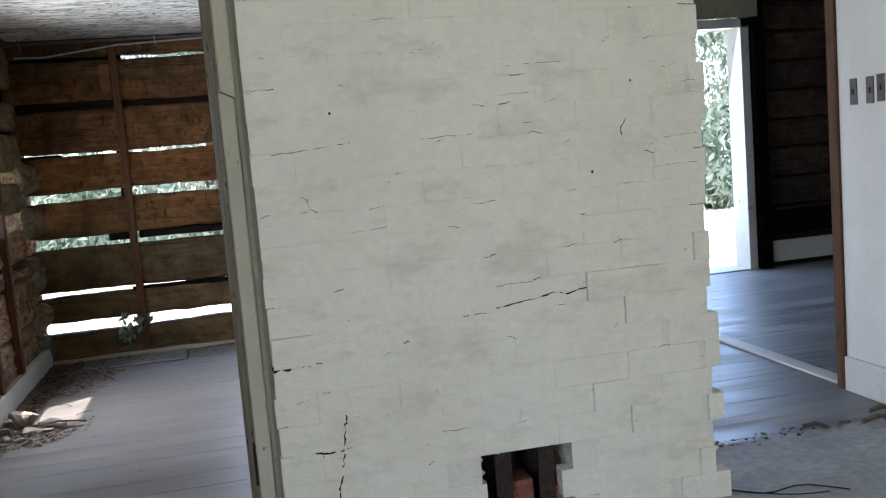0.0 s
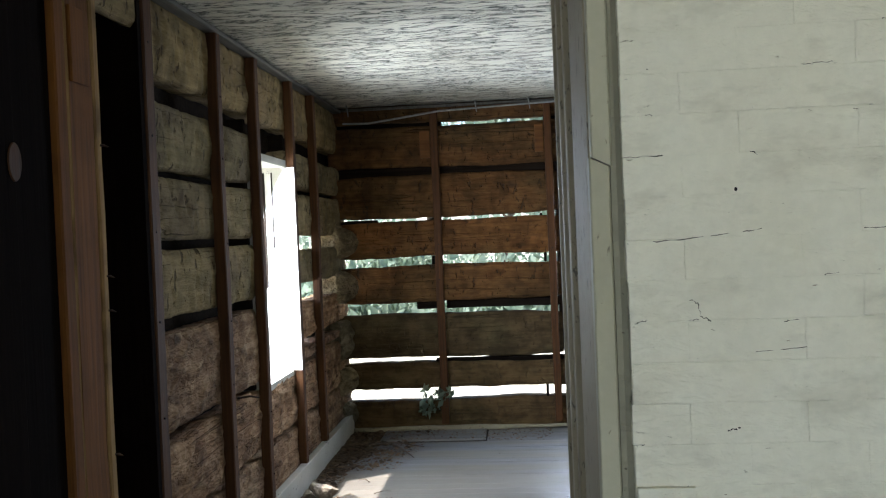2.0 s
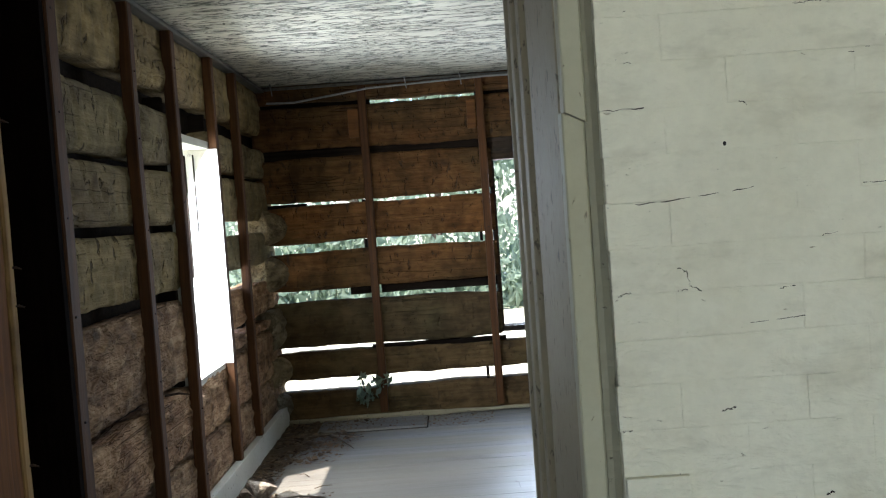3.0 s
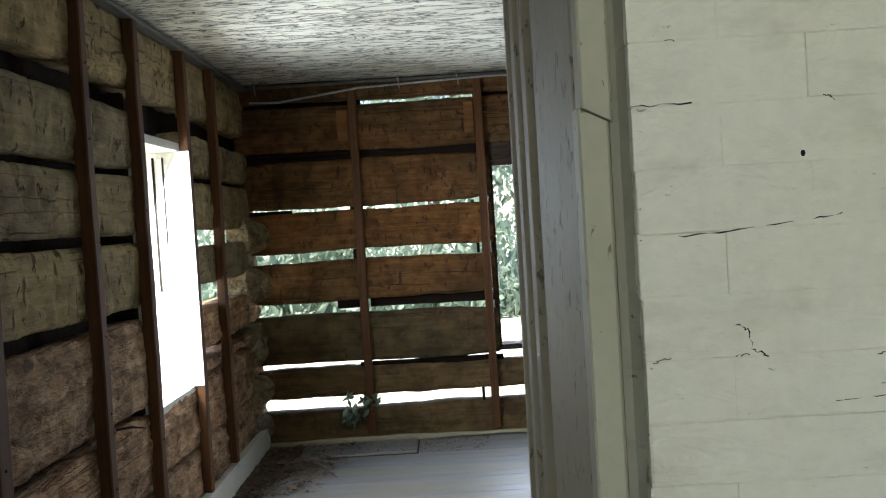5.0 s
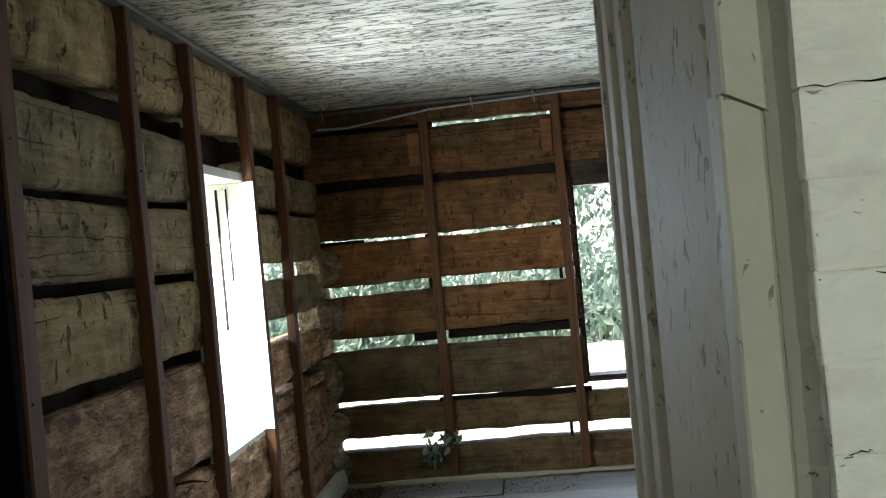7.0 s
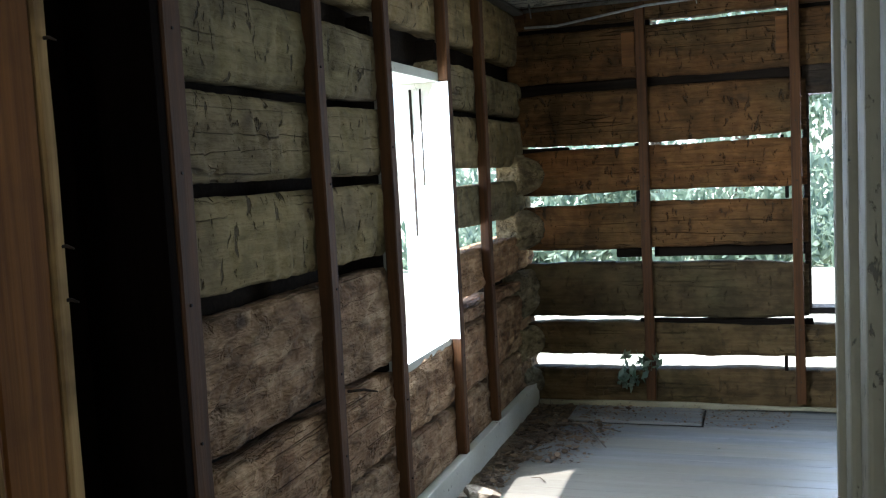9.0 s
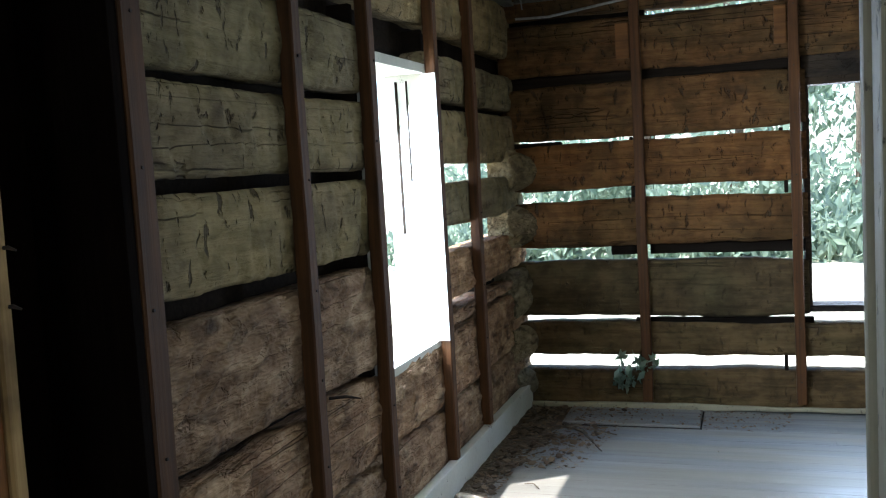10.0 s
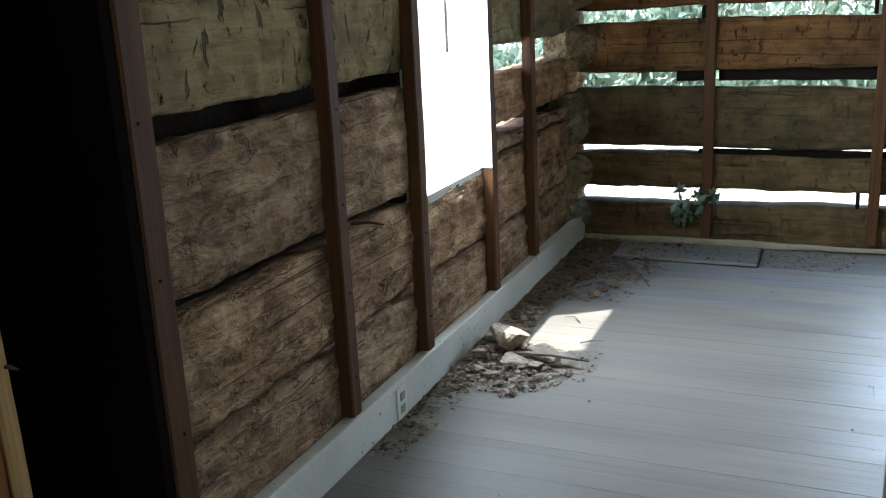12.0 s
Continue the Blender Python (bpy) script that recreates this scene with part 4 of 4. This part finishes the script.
for _ in range(420):
    y_ = -0.08 - 1.9 * rng.random() ** 1.3
    reach = 0.55 - 0.2 * (-y_) if y_ > -1.2 else 0.3
    x = 0.13 + max(0.1, reach) * rng.random() ** 1.4
    if not (x > 0.27 and -1.66 < y_ < -1.1):
        chip(bm, (x, y_, 0.006 + 0.012 * rng.random()), rng.uniform(0.012, 0.03), rng, 0.12)
for _ in range(1600):
    a, d = rng.uniform(0, 6.28), rng.random() ** 0.7
    x, y_ = 0.27 + 0.27 * d * math.cos(a), -1.90 + 0.26 * d * math.sin(a)
    s = 0.003 + 0.014 * rng.random() ** 4
    if x > 0.11:
        chip(bm if rng.random() < 0.6 else bm2, (x, y_, 0.003 + 0.02 * (1 - d) * rng.random() + s * 0.2), s, rng, 0.3)
for _ in range(70):
    s = 0.002 + 0.006 * rng.random() ** 3
    chip(bm if rng.random() < 0.5 else bm2, (rng.uniform(0.25, 2.4), rng.uniform(-3.4, -0.5), 0.001 + s * 0.2), s, rng, 0.3)
tagged(link("leaf_litter", bm, DEADLEAF), "brown dead leaves and bark scattered along the wall", "litter", kind="stuff")
tagged(link("plaster_crumbs", bm2, CHIPS), "pale plaster crumbs scattered on the floor", "rubble", kind="stuff")
def chunk(x, y_, s, sx, sy, sz, turn, tip):
    """A broken slab of plaster: a faceted lump with flat fracture planes."""
    b = bmesh.new()
    bmesh.ops.create_icosphere(b, subdivisions=3, radius=1.0)
    cut = random.Random(int(x * 997 + y_ * 313))
    planes = [(Vector((cut.gauss(0, 1), cut.gauss(0, 1), cut.gauss(0, 0.7))).normalized(), cut.uniform(0.38, 0.72)) for _ in range(9)]
    planes.append((Vector((0.1, 0.0, 1.0)).normalized(), 0.55))
    spin = Matrix.Rotation(turn, 3, "Z") @ Matrix.Rotation(tip, 3, "Y")
    for v in b.verts:
        for nrm, dist in planes:
            over = v.co.dot(nrm) - dist
            if over > 0:
                v.co -= nrm * over
        v.co += v.co.normalized() * 0.05 * noise.noise(v.co * 3.1 + Vector((x * 40, y_ * 30, 0)))
        v.co = spin @ Vector((v.co.x * sx * s, v.co.y * sy * s, v.co.z * sz * s))
    low = min(v.co.z for v in b.verts)
    for v in b.verts:
        v.co += Vector((x, y_, -low + 0.002))
    tagged(link("plaster_chunk", b, CHIPS), "broken grey plaster chunk on the littered floor", "plaster chunk", group="plaster chunks")


for c_ in ((0.25, -1.74, 0.085, 1.0, 0.8, 0.75, 0.4, 0.2), (0.41, -1.76, 0.10, 1.35, 0.75, 0.26, -0.5, 0.12), (0.17, -1.86, 0.055, 1.0, 0.8, 0.6, 1.0, 0.1), (0.50, -1.80, 0.07, 1.5, 0.5, 0.24, -0.35, 0.05),
           (0.31, -1.86, 0.06, 1.4, 0.9, 0.35, 0.2, 0.1), (0.40, -1.88, 0.04, 1.4, 0.9, 0.35, 0.9, 0.1), (0.21, -1.97, 0.032, 1.0, 0.8, 0.6, 0.3, 0.3), (0.33, -2.06, 0.026, 1.2, 0.8, 0.6, 0.9, 0.1), (0.27, -2.00, 0.03, 1.4, 0.8, 0.4, 0.5, 0.0), (0.16, -1.66, 0.06, 1.0, 0.8, 0.5, 0.1, 0.2)):
    chunk(*c_)
for _ in range(16):
    x, y_, a = rng.uniform(0.14, 0.5), rng.uniform(-2.0, -0.1), rng.uniform(0, 3.1)
    l = rng.uniform(0.04, 0.12)
    b = bmesh.new()
    tube(b, [(x, y_, 0.008), (x + l * 0.5 * math.cos(a), y_ + l * 0.5 * math.sin(a), 0.016), (x + l * math.cos(a + 0.2), y_ + l * math.sin(a + 0.2), 0.006)], [0.003, 0.0028, 0.0015], 5)
    tagged(link("twig", b, BARK), "thin dry twig lying in the litter", "twig", group="twigs")
for p in ([(0.36, -0.42, 0.02), (0.5, -0.62, 0.03), (0.62, -0.85, 0.015)], [(0.30, -0.5, 0.02), (0.45, -0.52, 0.035), (0.66, -0.6, 0.02)], [(0.3, -1.82, 0.03), (0.45, -1.85, 0.05), (0.58, -1.80, 0.02)]):
    b = bmesh.new()
    tube(b, p, [0.008, 0.006, 0.003], 5)
    tagged(link("twig", b, BARK), "thin dry twig lying in the litter", "twig", group="twigs")

vine = thing("vine_sprig", "green leafy sprig growing in through a log gap", "plant", at=(0.66, 0.0, 0.23))
b = bmesh.new()
tube(b, [(0.05, 0.12, 0.03), (0.02, -0.02, 0.03), (-0.02, -0.06, -0.03)], [0.005, 0.004, 0.002], 5)
part("stem", b, BARK, vine)
leafy("leaves", [((0.0, -0.02, 0.0), 0.10), ((0.09, -0.01, 0.04), 0.06), ((-0.03, -0.04, -0.06), 0.06)], 120, 0.03, rng, vine)

# ---- pieces: floorboards and chimney bricks ----
floor = thing("floor", "grey painted worn narrow floorboards", "floor", kind="structure")
part("subfloor", box((-0.1, -9.45, -0.2), (8.2, 0.7, -0.03)), DARK_FILL, floor)
rng = random.Random(21)
y = -9.4
while y < 0.60:
    w = 0.094
    x0 = 4.36 if y > 0.0 else 0.0
    x1 = 8.1
    cut = rng.uniform(1.5, 6.5)
    for a, c in ((x0, max(cut, x0)), (max(cut, x0), x1)):
        if c - a < 0.1:
            continue
        dz = rng.uniform(-0.0008, 0.0002)
        part("floorboard", box((a + 0.0005, y + 0.0003, -0.03), (c - 0.0005, y + w - 0.0003, dz), 0.0006), FLOOR, floor)
    y += w

BL = 0.209
shapes = []
for v in range(7):
    r = random.Random(50 + v)
    bm = bmesh.new()
    add_box(bm, (-BL / 2 - 0.0002, 0, -COURSE / 2 - 0.0002), (BL / 2 + 0.0002, 0.05, COURSE / 2 + 0.0002), 0.0026)
    for q in bm.verts:
        q.co += Vector((r.uniform(-0.0006, 0.0006), r.uniform(-0.0006, 0.0006), r.uniform(-0.0010, 0.0010)))
    me = bpy.data.meshes.new("brick")
    bm.to_mesh(me)
    bm.free()
    me.materials.append(BRICKPAINT)
    shapes.append(me)
rng = random.Random(77)
row = 0
z = 0.829 - 10 * COURSE
while z < H - 0.02:
    shift = 0.0 if row % 2 else BL / 2
    x = CX0 - shift
    while x < CX1 - 0.02:
        a, c = max(x, CX0), min(x + BL, CX1)
        mid = z + COURSE / 2
        if c - a > 0.03 and not (a > HX0 - 0.12 and c < HX1 + 0.12 and HZ0 < mid < HZ1):
            ob = new("brick", rng.choice(shapes))
            ob.parent = chim
            out = rng.uniform(-0.0007, 0.0007)
            if a < CX0 + 0.01 and abs(z - 0.829) < 0.01:
                out = -0.013
            last = c > CX1 - 0.01
            if c > CX1 - 0.22 and z < 1.0:
                out = rng.uniform(-0.009, 0.001)
            push = rng.uniform(-0.008, 0.014) if last else 0.0
            if last and z < 0.90:
                push = rng.choice((-0.012, 0.034, 0.045, 0.02))
            if a < CX0 + 0.01:
                push = rng.uniform(-0.003, 0.004)
            ob.location = ((a + c) / 2 + push, CY0 - 0.0045 + out, mid)
            ob.scale = ((c - a) / BL, 1, 1)
        x += BL
    z += COURSE
    row += 1
